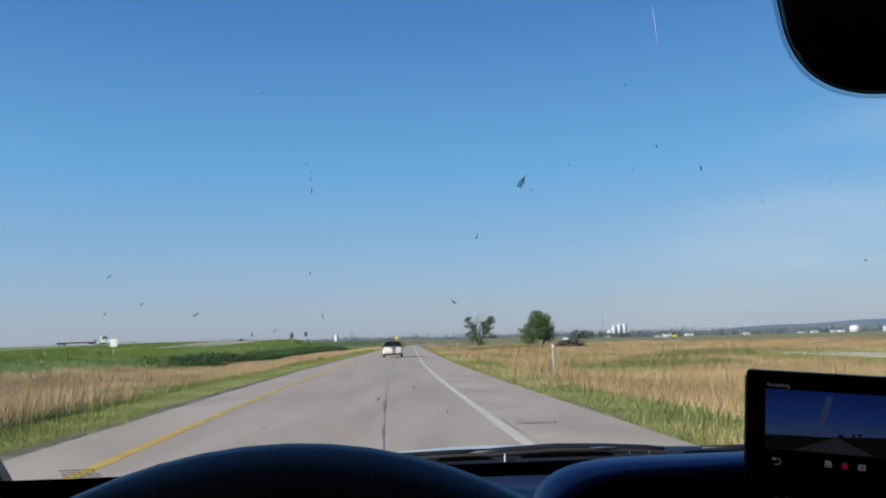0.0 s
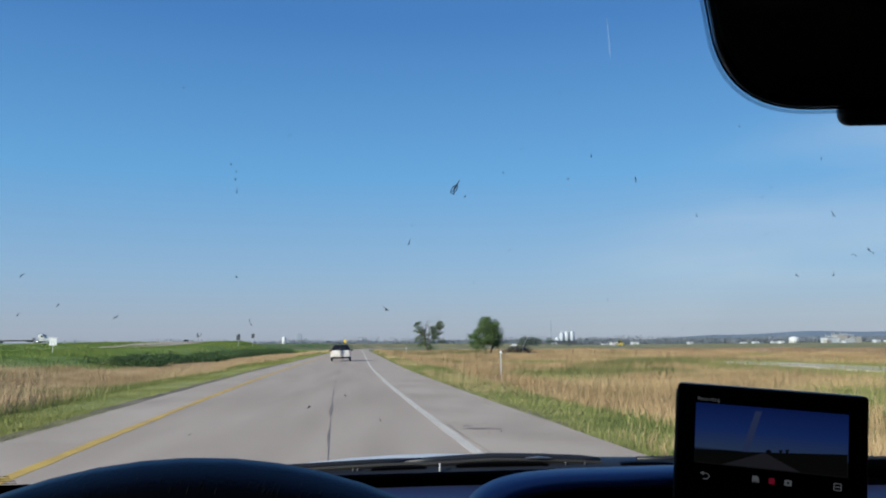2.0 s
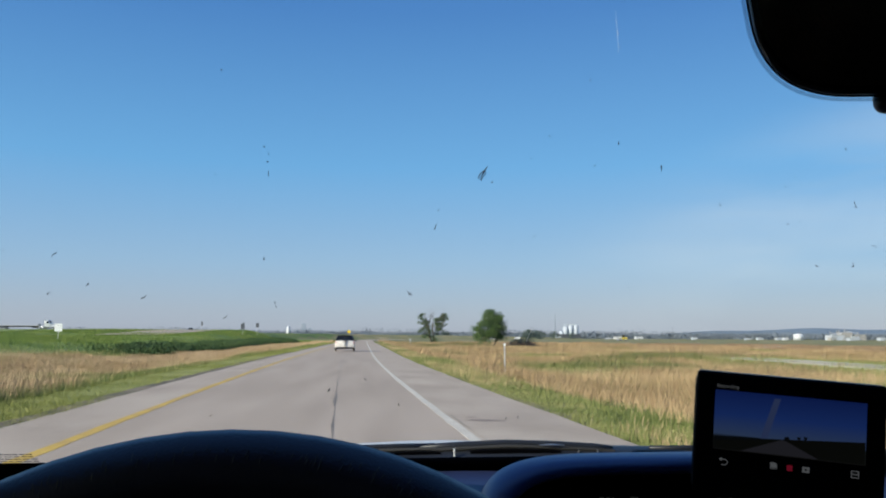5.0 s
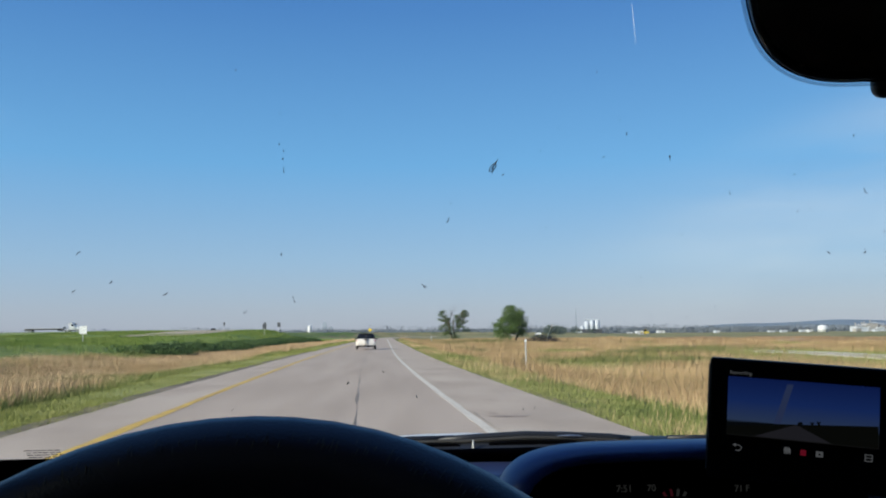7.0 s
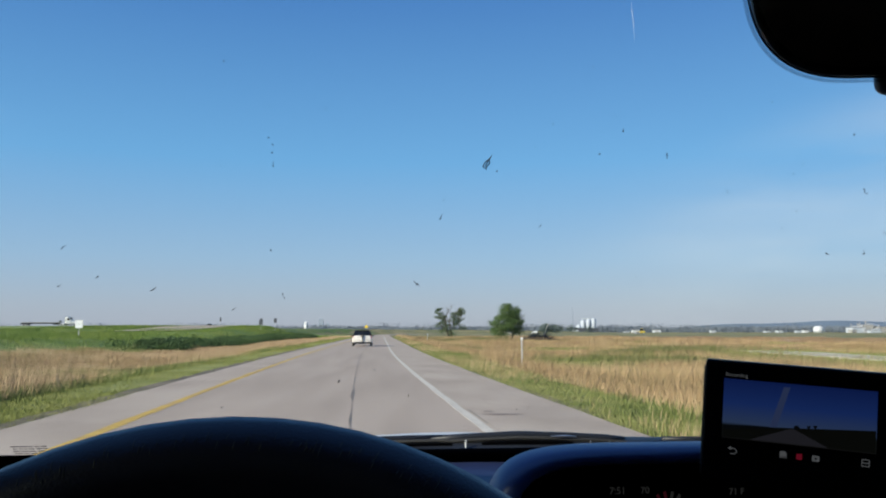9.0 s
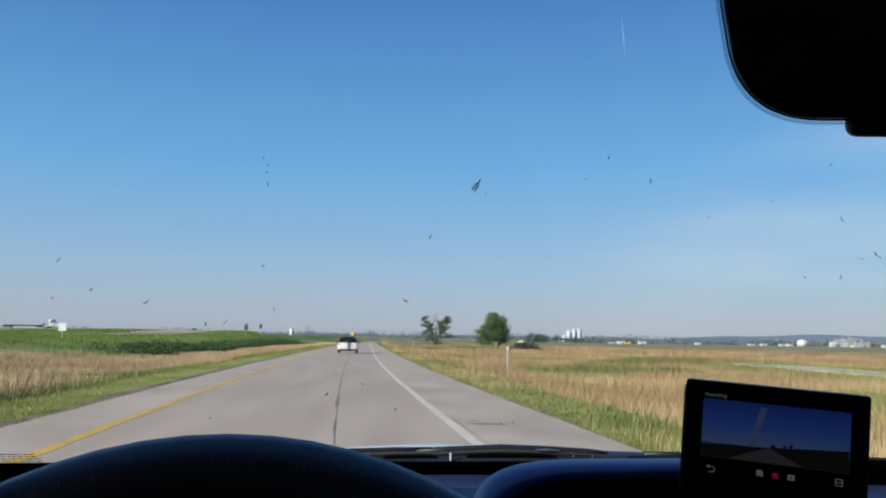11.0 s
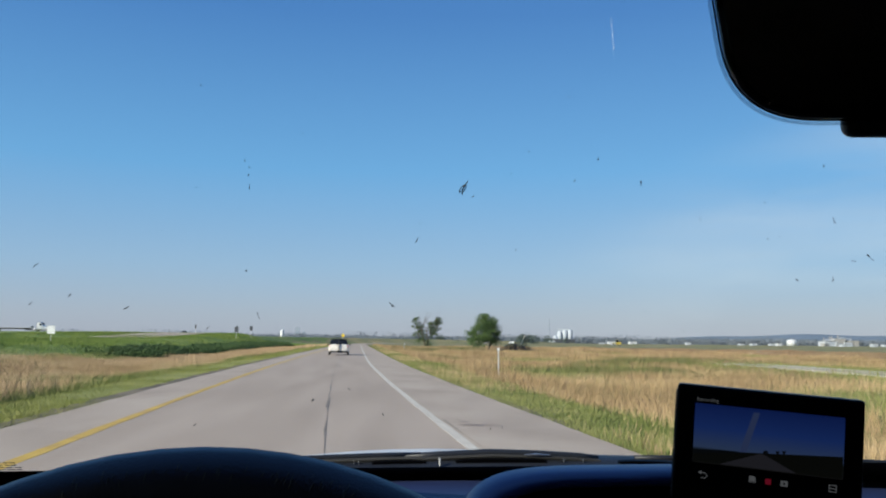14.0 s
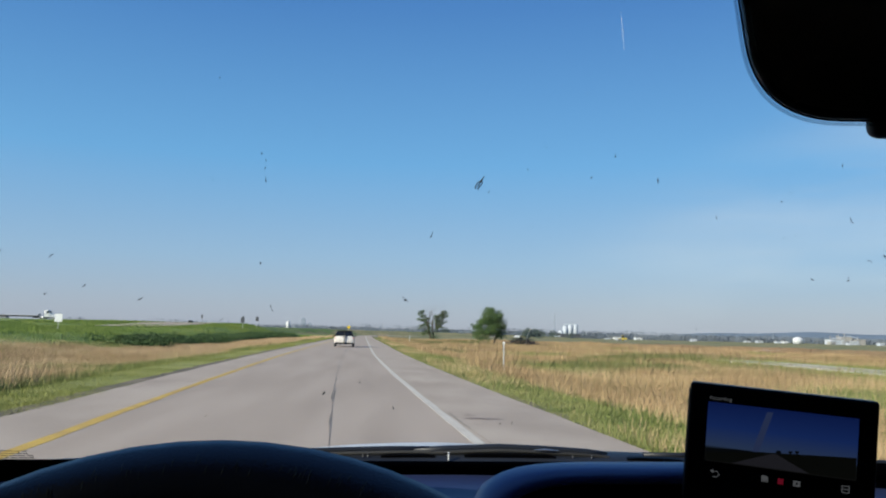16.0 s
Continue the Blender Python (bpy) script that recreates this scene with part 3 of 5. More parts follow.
# frame round it
for s in (-1, 1):
    pts = [(s * (0.775 - 0.12 * i / 6), 0.95 - 0.72 * i / 6, glass_z(0.95 - 0.72 * i / 6)) for i in range(7)]
    part("pillar", tube(pts, [0.045] * 6 + [0.05], 10), BLACK_TRIM, own_car, "dark windscreen pillar", True)
    # door, sill to belt, and window frame
    part("door", box((0.07, 1.35, 0.62), (s * 0.80, 0.10, 0.72), 0.03), CLOTH, own_car, "dark trimmed door")
    part("rear_door", box((0.07, 1.30, 0.66), (s * 0.80, -1.24, 0.74), 0.03), CLOTH, own_car)
    part("roof_rail", tube([(s * 0.655, 0.24, 1.50), (s * 0.66, -0.4, 1.53), (s * 0.66, -1.9, 1.50)], 0.05, 8), BLACK_TRIM, own_car)
    part("centre_pillar", tube([(s * 0.79, -0.60, 1.0), (s * 0.67, -0.70, 1.53)], 0.07, 8), BLACK_TRIM, own_car)
    part("side_window", box((0.005, 0.95, 0.50), (s * 0.735, 0.0, 1.27), 0, rot=pose(0, 0, 0, 0, -s * 14, 0)), SIDE_GLASS, own_car)
    # solid panel added where a window belongs, to keep light out
    part("rear_light_block", box((0.06, 1.30, 0.56), (s * 0.74, -1.28, 1.28), 0.02, rot=pose(0, 0, 0, 0, -s * 14, 0)), CLOTH, own_car)
    for y in (1.45, -1.25):
        tyre = tube([(s * 0.70, y + 0.25 * math.cos(a), 0.31 + 0.25 * math.sin(a)) for a in np.linspace(0, 2 * math.pi, 28, endpoint=False)], 0.065, 8, closed=True)
        w = part("wheel", tyre, RUBBER, own_car, "black tyre on a steel wheel", True)
        part("rim", tube([(s * 0.66, y, 0.31), (s * 0.75, y, 0.31)], 0.20, 24), ALLOY, w)
    part("wing", box((0.05, 1.05, 0.50), (s * 0.75, 1.42, 0.70), 0.04), SILVER, own_car)
part("roof", box((1.42, 2.35, 0.06), (0, -0.95, 1.555), 0.025), CLOTH, own_car, "dark cloth roof lining")
part("floor_pan", box((1.56, 3.9, 0.06), (0, 0.0, 0.36), 0.02), CLOTH, own_car)
part("bulkhead", box((1.50, 0.05, 0.70), (0, 0.98, 0.73), 0.01), BLACK_TRIM, own_car)
# closed up to the roof without a window, keeping the cabin dark
part("tail_panel", box((1.56, 0.06, 1.15), (0, -1.98, 0.95), 0.02), CLOTH, own_car)
part("front_bumper", box((1.52, 0.14, 0.5), (0, 2.02, 0.55), 0.06), SILVER, own_car)
for x in (-0.38, 0.38):
    seat = part("seat_back", box((0.50, 0.16, 0.66), (x, -0.52, 0.92), 0.06, 3, rot=pose(0, 0, 0, -14, 0, 0)), CLOTH, own_car, "dark cloth front seat", True)
    part("headrest", box((0.26, 0.09, 0.19), (x, -0.62, 1.32), 0.035, 3), CLOTH, seat)
    part("seat_cushion", box((0.50, 0.50, 0.16), (x, -0.22, 0.56), 0.06, 3), CLOTH, own_car)
part("rear_bench", box((1.30, 0.30, 0.75), (0, -1.45, 0.85), 0.08, 3), CLOTH, own_car)

# outer skin of the car
SIDE = [(2.05, 0.36), (2.08, 0.55), (1.98, 0.76), (1.60, 0.93), (1.04, 1.04), (0.90, 1.05), (-1.96, 1.06), (-2.02, 0.90), (-2.04, 0.40), (-1.66, 0.34),
        (-1.62, 0.52), (-1.46, 0.66), (-1.25, 0.71), (-1.04, 0.66), (-0.88, 0.52), (-0.84, 0.34), (1.05, 0.34), (1.09, 0.52), (1.24, 0.66), (1.45, 0.71), (1.66, 0.66), (1.81, 0.52), (1.85, 0.36)]
for s in (-1, 1):
    bm = bmesh.new()
    inner = [bm.verts.new((s * 0.838, y, z)) for y, z in SIDE]
    outer = [bm.verts.new((s * (0.862 if 0.4 < z < 1.0 else 0.852), y, z)) for y, z in SIDE]
    bm.faces.new(inner)
    bm.faces.new(outer)
    for k in range(len(SIDE)):
        bm.faces.new((inner[k], outer[k], outer[(k + 1) % len(SIDE)], inner[(k + 1) % len(SIDE)]))
    flank = part("body_side", bm, SILVER, own_car, "silver body side with wheel arches")
    for y in (-0.50, 0.10):
        part("door_handle", box((0.025, 0.16, 0.03), (s * 0.87, y - 0.02, 0.92), 0.008), SILVER, flank)
    part("door_gap", box((0.004, 0.012, 0.62), (s * 0.862, -0.58, 0.70)), BLACK_TRIM, flank)
    part("rear_quarter_glass", box((0.006, 1.10, 0.36), (s * 0.785, -1.25, 1.28), 0.002, rot=pose(0, 0, 0, 0, -s * 14, 0)), DARK_GLASS, own_car, "dark rear side glass")
    part("headlamp", box((0.26, 0.16, 0.14), (s * 0.66, 1.99, 0.74), 0.05, 3), SIGN_WHITE, own_car, "clear headlamp")
    part("tail_lamp", box((0.10, 0.05, 0.30), (s * 0.74, -2.03, 0.92), 0.02), RED_LENS, own_car, "red tail lamp")
secs = []
for y, w, z in ((0.25, 0.66, 1.510), (0.10, 0.715, 1.575), (-0.5, 0.735, 1.605), (-1.3, 0.735, 1.605), (-2.05, 0.72, 1.585), (-2.14, 0.69, 1.55)):
    xs = np.linspace(-w, w, 13)
    secs.append([(x, y, z + 0.02 * (1 - (x / w) ** 2)) for x in xs] + [(x, y, z - 0.02) for x in xs[::-1]])
part("roof_skin", loft(secs), SILVER, own_car, "silver roof", True)
part("tailgate", box((1.60, 0.05, 0.72), (0, -2.03, 0.76), 0.03), SILVER, own_car)
part("rear_window", box((1.24, 0.03, 0.36), (0, -2.015, 1.32), 0.01), DARK_GLASS, own_car)

# black printed band along the foot of the glass
bm = bmesh.new()
band = []
for y in (0.872, 0.90, 0.934):
    band.append([bm.verts.new((x * 0.725, y - 0.002, glass_z(y) - 0.0035)) for x in np.linspace(-1, 1, 9)])
for a, b in zip(band, band[1:]):
    for k in range(8):
        bm.faces.new((a[k], a[k + 1], b[k + 1], b[k]))
part("glass_border", bm, GLOSS_BLACK, screen_glass, "black printed border of the glass")

# dried insects on the glass: seat across, forward place, length in mm, lean in degrees
SPECKS = [(0.0812, 0.5085, 12.5, 15), (0.088, 0.516, 2.7, 15), (0.057, 0.557, 4.3, 15), (0.037, 0.585, 2.2, 30), (0.047, 0.627, 6.9, -25), (0.108, 0.496, 1.8, 0), (0.149, 0.500, 2.7, 10), (0.125, 0.565, 2.9, 20),
          (0.123, 0.545, 1.9, 0), (-0.192, 0.589, 4.7, 40), (-0.180, 0.621, 5.5, 35), (-0.144, 0.634, 7.5, 40), (-0.056, 0.590, 4.0, 0), (-0.048, 0.514, 3.1, 5), (-0.089, 0.656, 4.5, 35), (-0.052, 0.641, 4.9, -10),
          (0.151, 0.473, 2.6, -20), (0.158, 0.483, 3.1, -15), (0.191, 0.500, 4.4, -15), (0.243, 0.530, 3.5, -25), (0.301, 0.481, 2.9, -30), (0.337, 0.528, 6.4, -40), (0.384, 0.562, 7.8, -55), (0.376, 0.567, 5.0, -55)]
LOW_SPECKS = [(0.343, 0.588, 4.0, -60), (0.372, 0.587, 7.0, -30), (0.018, 0.744, 5.7, -15), (-0.013, 0.762, 7.1, 5), (0.051, 0.787, 4.7, -10), (0.167, 0.812, 6.4, -20), (0.156, 0.815, 4.9, -10), (-0.154, 0.800, 2.8, 0),
              (-0.120, 0.806, 3.5, 40), (-0.279, 0.750, 4.1, 0), (-0.208, 0.630, 3.9, 40), (-0.223, 0.585, 2.1, 0), (0.046, 0.626, 2.1, 0), (0.106, 0.597, 1.6, 0), (0.115, 0.480, 1.8, 0), (-0.049, 0.494, 2.4, 5), (-0.047, 0.499, 2.0, 0), (-0.048, 0.505, 3.0, 0)]


def blot(size, lean, seed):
    """A small ragged smear of thin flakes in the plane of the glass."""
    rng = random.Random(seed)
    bm = bmesh.new()
    if size > 0.008:
        # wing outlines and a body
        for s in (-1, 1):
            loop = [(s * size * 0.10 * math.sin(t) + size * 0.02 * s, size * 0.12 + size * 0.40 * math.cos(t) * (1 if math.cos(t) > 0 else 0.55), 0) for t in np.linspace(0.2, 3.0, 8)]
            tube(loop, 0.00030, 5, bm)
        tube([(0, -size * 0.5, 0), (0, -0.1 * size, 0), (0, 0.3 * size, 0)], [0.00016, 0.0006, 0.0003], 6, bm)
        for k in range(5):
            p = Vector((rng.uniform(-0.12, 0.12) * size, rng.uniform(0.1, 0.5) * size, 0))
            tube([p, p + Vector((rng.uniform(-1, 1), rng.uniform(-1, 1), 0)) * size * 0.1], 0.00024, 5, bm)
    else:
        for k in range(4 if size > 0.003 else 2):
            p = Vector((rng.uniform(-0.09, 0.09) * size, rng.uniform(-0.5, 0.5) * size, 0))
            q = p + Vector((rng.uniform(-0.07, 0.07), rng.uniform(-0.7, 0.7), 0)) * size
            tube([p, (p + q) * 0.5 + Vector((rng.uniform(-0.08, 0.08) * size, 0, 0)), q], [0.00013, rng.uniform(0.00026, 0.00040), 0.00013], 5, bm)
    turn = pose(0, 0, 0, -math.degrees(math.atan(RAKE)), 0, 0) @ pose(0, 0, 0, 0, 0, lean)
    bmesh.ops.transform(bm, matrix=turn, verts=bm.verts)
    return bm


for k, (x, y, mm, lean) in enumerate(SPECKS + LOW_SPECKS):
    bm = blot(mm * 0.001, lean, k)
    bmesh.ops.translate(bm, vec=local(x, y, glass_z(y) + 0.0070), verts=bm.verts)
    part("insect_splat", bm, SPLAT, screen_glass, "dark dried insect smear" if mm > 6 else "")
rs = random.Random(5)
for k in range(40):
    y = rs.uniform(0.44, 0.80)
    x = rs.uniform(-0.36, 0.60) * y
    bm = blot(rs.uniform(0.0009, 0.0022), rs.uniform(-40, 40), 100 + k)
    bmesh.ops.translate(bm, vec=local(x, y, glass_z(y) + 0.0070), verts=bm.verts)
    part("insect_splat", bm, SPLAT, screen_glass)
# printed label at the foot of the glass
y0 = 0.853
rs = random.Random(8)
for row in range(4):
    x = -0.322 + rs.uniform(0, 0.004)
    y = y0 + row * 0.0048
    while x < -0.288:
        w = rs.uniform(0.003, 0.008)
        bm = box((w, 0.0010, 0.0004), (0, 0, 0), rot=pose(0, 0, 0, -30, 0, 0))
        bmesh.ops.translate(bm, vec=local(x + w / 2, y - 0.003, glass_z(y) - 0.004), verts=bm.verts)
        part("label_print", bm, STICKER_DARK, screen_glass)
        x += w + rs.uniform(0.0008, 0.002)

# ---- dashboard ----
dash = thing("dashboard", pose(MID, 0.6, 0.4), "black moulded dashboard with a hooded instrument bay", "dashboard")


def onto(x, y, z):
    return (x - MID, y - 0.6, z - 0.4)


secs = []
for y, z in ((0.47, 0.80), (0.46, 1.02), (0.50, 1.082), (0.60, 1.099), (0.75, 1.107), (0.87, 1.1115), (0.885, 1.110), (0.90, 1.100), (0.905, 0.80)):
    secs.append([onto(x, y, z - 0.010 * abs((x - MID) / 0.70) ** 4 - 0.013 * max(0.0, (x - 0.10) / 0.48) ** 1.5) for x in np.linspace(-0.385, 1.045, 15)])
bm = bmesh.new()
rings = [[bm.verts.new(p) for p in s] for s in secs]
for a, b in zip(rings, rings[1:] + rings[:1]):
    for k in range(14):
        bm.faces.new((a[k], a[k + 1], b[k + 1], b[k]))
bm.faces.new([r[0] for r in rings])
bm.faces.new([r[-1] for r in rings])
part("top_pad", bm, PAD_SKY_TINT, dash, "black grained dash top", True)
# soft ridge ahead of the steering wheel
bm = bmesh.new()
bmesh.ops.create_uvsphere(bm, u_segments=32, v_segments=16, radius=1)
for v in bm.verts:
    c = v.co
    p = [math.copysign(abs(q) ** 0.8, q) for q in c]
    v.co = onto(-0.115 + p[0] * 0.155, 0.60 + p[1] * 0.13, 1.088 + p[2] * 0.067)
part("driver_ridge", bm, GRAINED, dash, "", True)


# hooded bay: an arch with a thick rounded lip
def arch(cx, w, zc, h, n=29, power=3.6):
    res = []
    for k in range(n):
        a = math.pi * (1 - k / (n - 1))
        c, s = math.cos(a), math.sin(a)
        res.append((cx + w * math.copysign(abs(c) ** (2 / power), c), zc + h * abs(s) ** (2 / power)))
    return res


secs = []
out_w, out_h = 0.1545, 0.1065
for y, inset, drop in ((0.86, 0.046, 0.048), (0.70, 0.018, 0.016), (0.625, 0.001, 0.0), (0.604, 0.003, 0.001), (0.594, 0.010, 0.005), (0.596, 0.017, 0.010), (0.612, 0.021, 0.014), (0.70, 0.024, 0.024), (0.84, 0.050, 0.056)):
    secs.append([onto(x, y, z) for x, z in arch(0.2475, out_w - inset, 1.056, out_h - drop, 41, 5.6)])
bm = bmesh.new()
rings = [[bm.verts.new(p) for p in s] for s in secs]
for a, b in zip(rings[:7], rings[1:7]):
    for k in range(40):
        bm.faces.new((a[k], a[k + 1], b[k + 1], b[k]))
for r in rings[7:]:
    for v in r:
        bm.verts.remove(v)
lining = bmesh.new()
rings = [[lining.verts.new(p) for p in s] for s in secs[6:]]
for a, b in zip(rings, rings[1:]):
    for k in range(40):
        lining.faces.new((a[k], a[k + 1], b[k + 1], b[k]))
hood = part("instrument_hood", bm, DASH_SKY_TINT, dash, "rounded black hood over the instruments", True)
part("hood_lining", lining, GLOSS_BLACK, hood, "black inner lining", True)
bay = part("instrument_panel", box((0.218, 0.016, 0.072), onto(0.246, 0.726, 1.097)), GLOSS_BLACK, dash, "dark digital instrument panel")


def face(x, z):
    return Matrix.Translation(onto(x, 0.7165, z)) @ pose(0, 0, 0, 90, 0, 0)


for text, x, z, size in (("7:51", 0.2235, 1.1095, 0.0084), ("70", 0.2475, 1.1095, 0.0080), ("71 F", 0.3285, 1.107, 0.0080), ("210", 0.248, 1.092, 0.009)):
    words(text, size, DIGIT, bay, face(x, z))
for k in range(9):
    a = math.radians(180 - k * 20)
    part("gauge_mark", box((0.0022, 0.001, 0.0060), onto(0.268 + 0.017 * math.cos(a), 0.7165, 1.0885 + 0.017 * math.sin(a)), rot=pose(0, 0, 0, 0, -math.degrees(a) + 90, 0)), ARC_RED if k < 5 else DIGIT, bay)

# ---- steering wheel ----
TILT = radians(22)
R = 0.176
top = Vector((-0.045, 0.352, 1.1935))
wc = top - Vector((0, math.sin(TILT), math.cos(TILT))) * R
wheel = thing("steering_wheel", Matrix.Translation(wc) @ pose(0, 0, 0, -22, 0, 0), "black leather steering wheel with stitched rim", "steering wheel")
ring = []
for k in range(72):
    a = 2 * math.pi * k / 72
    ring.append((R * math.cos(a), 0, R * math.sin(a)))
part("rim", tube(ring, 0.0175, 16, closed=True), WHEEL_SKIN, wheel, "", True)
bm = bmesh.new()
bmesh.ops.create_uvsphere(bm, u_segments=24, v_segments=12, radius=1)
for v in bm.verts:
    v.co = (v.co.x * 0.085, v.co.y * 0.03 - 0.005, v.co.z * 0.07 - 0.01)
part("hub", bm, WHEEL_SKIN, wheel, "", True)
for a in (10, 170, 270):
    d = Vector((math.cos(radians(a)), 0, math.sin(radians(a))))
    part("spoke", tube([d * 0.06, d * 0.12 + Vector((0, 0.012, 0)), d * R], [0.02, 0.014, 0.013], 10), WHEEL_SKIN, wheel, "", True)
for k in range(40):
    a = math.pi * (0.1 + 0.8 * k / 39)
    part("stitch", box((0.006, 0.0012, 0.0012), (0.159 * math.cos(a), -0.0085, 0.159 * math.sin(a)), rot=pose(0, 0, 0, 0, -math.degrees(a) + 90, 0)), CLOTH, wheel)
# leather creases coloured paler in place of a sheen
rs = random.Random(12)
bm = bmesh.new()
for k in range(110):
    a, f0, f1 = radians(rs.uniform(40, 140)), rs.uniform(60, 80), rs.uniform(6, 16)
    pts = []
    for j in range(3):
        f = radians(f0 + f1 * j / 2)
        d = R + 0.0174 * math.cos(f)
        pts.append((d * math.cos(a + 0.002 * j), -0.0174 * math.sin(f), d * math.sin(a + 0.002 * j)))
    tube(pts, [0.0001, 0.00022, 0.0001], 4, bm)
part("grain", bm, SHEEN_TONE, wheel, "fine leather creases, paler for sheen")
part("column", tube([(0, 0.0, 0), (0, 0.30, -0.02)], [0.04, 0.055], 16), BLACK_TRIM, wheel, "", True)

# ---- rear-view mirror ----
def mirror_line(d):
    """The mirror's outline, grown by d."""
    return round_corners([(-0.1153 - d, -0.0374 - d), (-0.1284 - d, 0.040 + d), (0.127 + d, 0.040 + d), (0.112 + d, -0.0368 - d)], 0.0315 + d, 13)


mirror = thing("rear_view_mirror", Matrix.Translation((0.2612, 0.268, 1.3684)) @ pose(0, 0, 0, 3, 2.0, -17), "black rear-view mirror with a clear rim hung from the windscreen", "mirror")
secs = []
for y, f in ((0.034, 0.5), (0.028, 0.72), (0.018, 0.86), (0.006, 0.955), (-0.001, 0.985), (-0.004, 0.99)):
    secs.append([(x * (1 - (1 - f) * 0.33), y, z * f) for x, z in mirror_line(-0.0023)])
part("housing", loft(secs), HOUSING, mirror, "", True)


def rim_strip(name, rows, material, label):
    bm = bmesh.new()
    rings = [[bm.verts.new((x, y, z)) for x, z in mirror_line(d)] for d, y in rows]
    for a, b in zip(rings, rings[1:]):
        for k in range(len(a)):
            bm.faces.new((a[k], a[(k + 1) % len(a)], b[(k + 1) % len(b)], b[k]))
    return part(name, bm, material, mirror, label, True)


rim_strip("clear_rim", ((-0.0012, -0.0040), (0.0000, -0.0036), (0.0001, -0.0022), (-0.0012, -0.0018)), CLEAR_RIM, "clear plastic rim round the mirror")
rim_strip("rim_seam", ((-0.0017, -0.0046), (-0.0014, -0.0050), (-0.0011, -0.0040)), GLOSS_BLACK, "dark seam inside the clear rim")
rim_strip("bevel", ((-0.0016, -0.0046), (-0.0022, -0.0060), (-0.0030, -0.0068)), BEVEL, "smoky outer edge of the mirror glass")
rim_strip("inner_bevel", ((-0.0030, -0.0068), (-0.0038, -0.0074), (-0.0047, -0.0079)), BEVEL_DEEP, "dark inner edge of the mirror glass")
part("mirror_glass", loft([[(x, y, z) for x, z in mirror_line(-0.0044)] for y in (-0.0060, -0.0080)]), MIRROR, mirror, "mirror glass reflecting the dark cabin")
part("lever", box((0.034, 0.011, 0.012), (-0.0568, 0.002, -0.0350), 0.0045, 4), HOUSING, mirror, "small black dipping lever", True)
part("lever_ridge", tube([(-0.0455 + 0.0016 * k, -0.0035, -0.0405) for k in range(4)], 0.0012, 6), HOUSING, mirror)
part("stalk", tube([(0.0, 0.03, 0.0), (0.0, 0.06, 0.025), (0.0, 0.085, 0.048)], [0.016, 0.012, 0.014], 10), BLACK_TRIM, mirror, "", True)

# ---- dash camera on a mount ----
cam_m = pose(0.2945, 0.550, 1.1795, 0, 4.3, -25)
dash_cam = thing("dash_camera", cam_m, "black dash camera with a lit display", "dash camera")
part("case", box((0.1190, 0.016, 0.0830), (0, 0.008, 0), 0.0024, 3), GLOSS_BLACK, dash_cam, "", False)
display = part("display", box((0.0945, 0.0012, 0.0400), (0.0002, -0.0006, 0.0092)), PICTURE, dash_cam, "lit display with a dim road picture")


def on_case(x, z):
    return Matrix.Translation((x, -0.0016, z)) @ pose(0, 0, 0, 90, 0, 0)


# what the display shows: a road running to the skyline, land beside it and two small trees
def shown(name, pts, material, lift):
    bm = bmesh.new()
    front = [bm.verts.new((x, -lift, z)) for x, z in pts]
    back = [bm.verts.new((x, -lift + 0.0002, z)) for x, z in pts]
    bm.faces.new(front)
    for k in range(len(front)):
        bm.faces.new((front[k], back[k], back[(k + 1) % len(front)], front[(k + 1) % len(front)]))
    return part(name, bm, material, display)


SHOWN_ROAD = glowing("shown_road", (0.50, 0.50, 0.62), 0.014)
SHOWN_LAND = glowing("shown_land", (0.45, 0.50, 0.36), 0.0030)
GLARE_STREAK = glowing("glare_streak", (0.20, 0.31, 0.78), 0.056)
SHOWN_DARK = glowing("shown_dark", (0.3, 0.4, 0.5), 0.0035)
z0 = 0.0092 - 0.0200


def skyline(x):
    """Height of the shown horizon, level though the camera leans."""
    return z0 + 0.0112 + 0.075 * x


def shown_tree(x, tall, wide):
    z = skyline(x) - 0.0004
    shown("shown_tree", [(x - 0.1 * wide, z), (x + 0.1 * wide, z), (x + 0.3 * wide, z + 0.4 * tall), (x + 0.5 * wide, z + 0.7 * tall), (x + 0.35 * wide, z + tall), (x + 0.05 * wide, z + 0.75 * tall),
                         (x - 0.3 * wide, z + 0.95 * tall), (x - 0.5 * wide, z + 0.6 * tall), (x - 0.25 * wide, z + 0.35 * tall)], SHOWN_DARK, 0.0018)


shown("shown_land", [(-0.0468, z0 + 0.0004), (0.0470, z0 + 0.0004), (0.0470, skyline(0.047)), (-0.0468, skyline(-0.0468))], SHOWN_LAND, 0.0014)
shown("shown_road", [(-0.029, z0 + 0.0006), (0.019, z0 + 0.0006), (-0.0018, skyline(0) - 0.0008), (-0.0040, skyline(0) - 0.0008)], SHOWN_ROAD, 0.0016)
shown("shown_bank", [(-0.0468, skyline(-0.0468) - 0.0018), (-0.012, skyline(-0.012) - 0.0008), (-0.018, skyline(-0.018) + 0.0004), (-0.030, skyline(-0.030) + 0.0010), (-0.0468, skyline(-0.0468) + 0.0010)], SHOWN_DARK, 0.0016)
# faint glowing streak painted as a reflection across the display
shown("glare_streak", [(-0.0170, skyline(-0.016) + 0.0003), (-0.0125, skyline(-0.012) + 0.0003), (-0.0050, z0 + 0.0375), (-0.0090, z0 + 0.0375)], GLARE_STREAK, 0.0014)
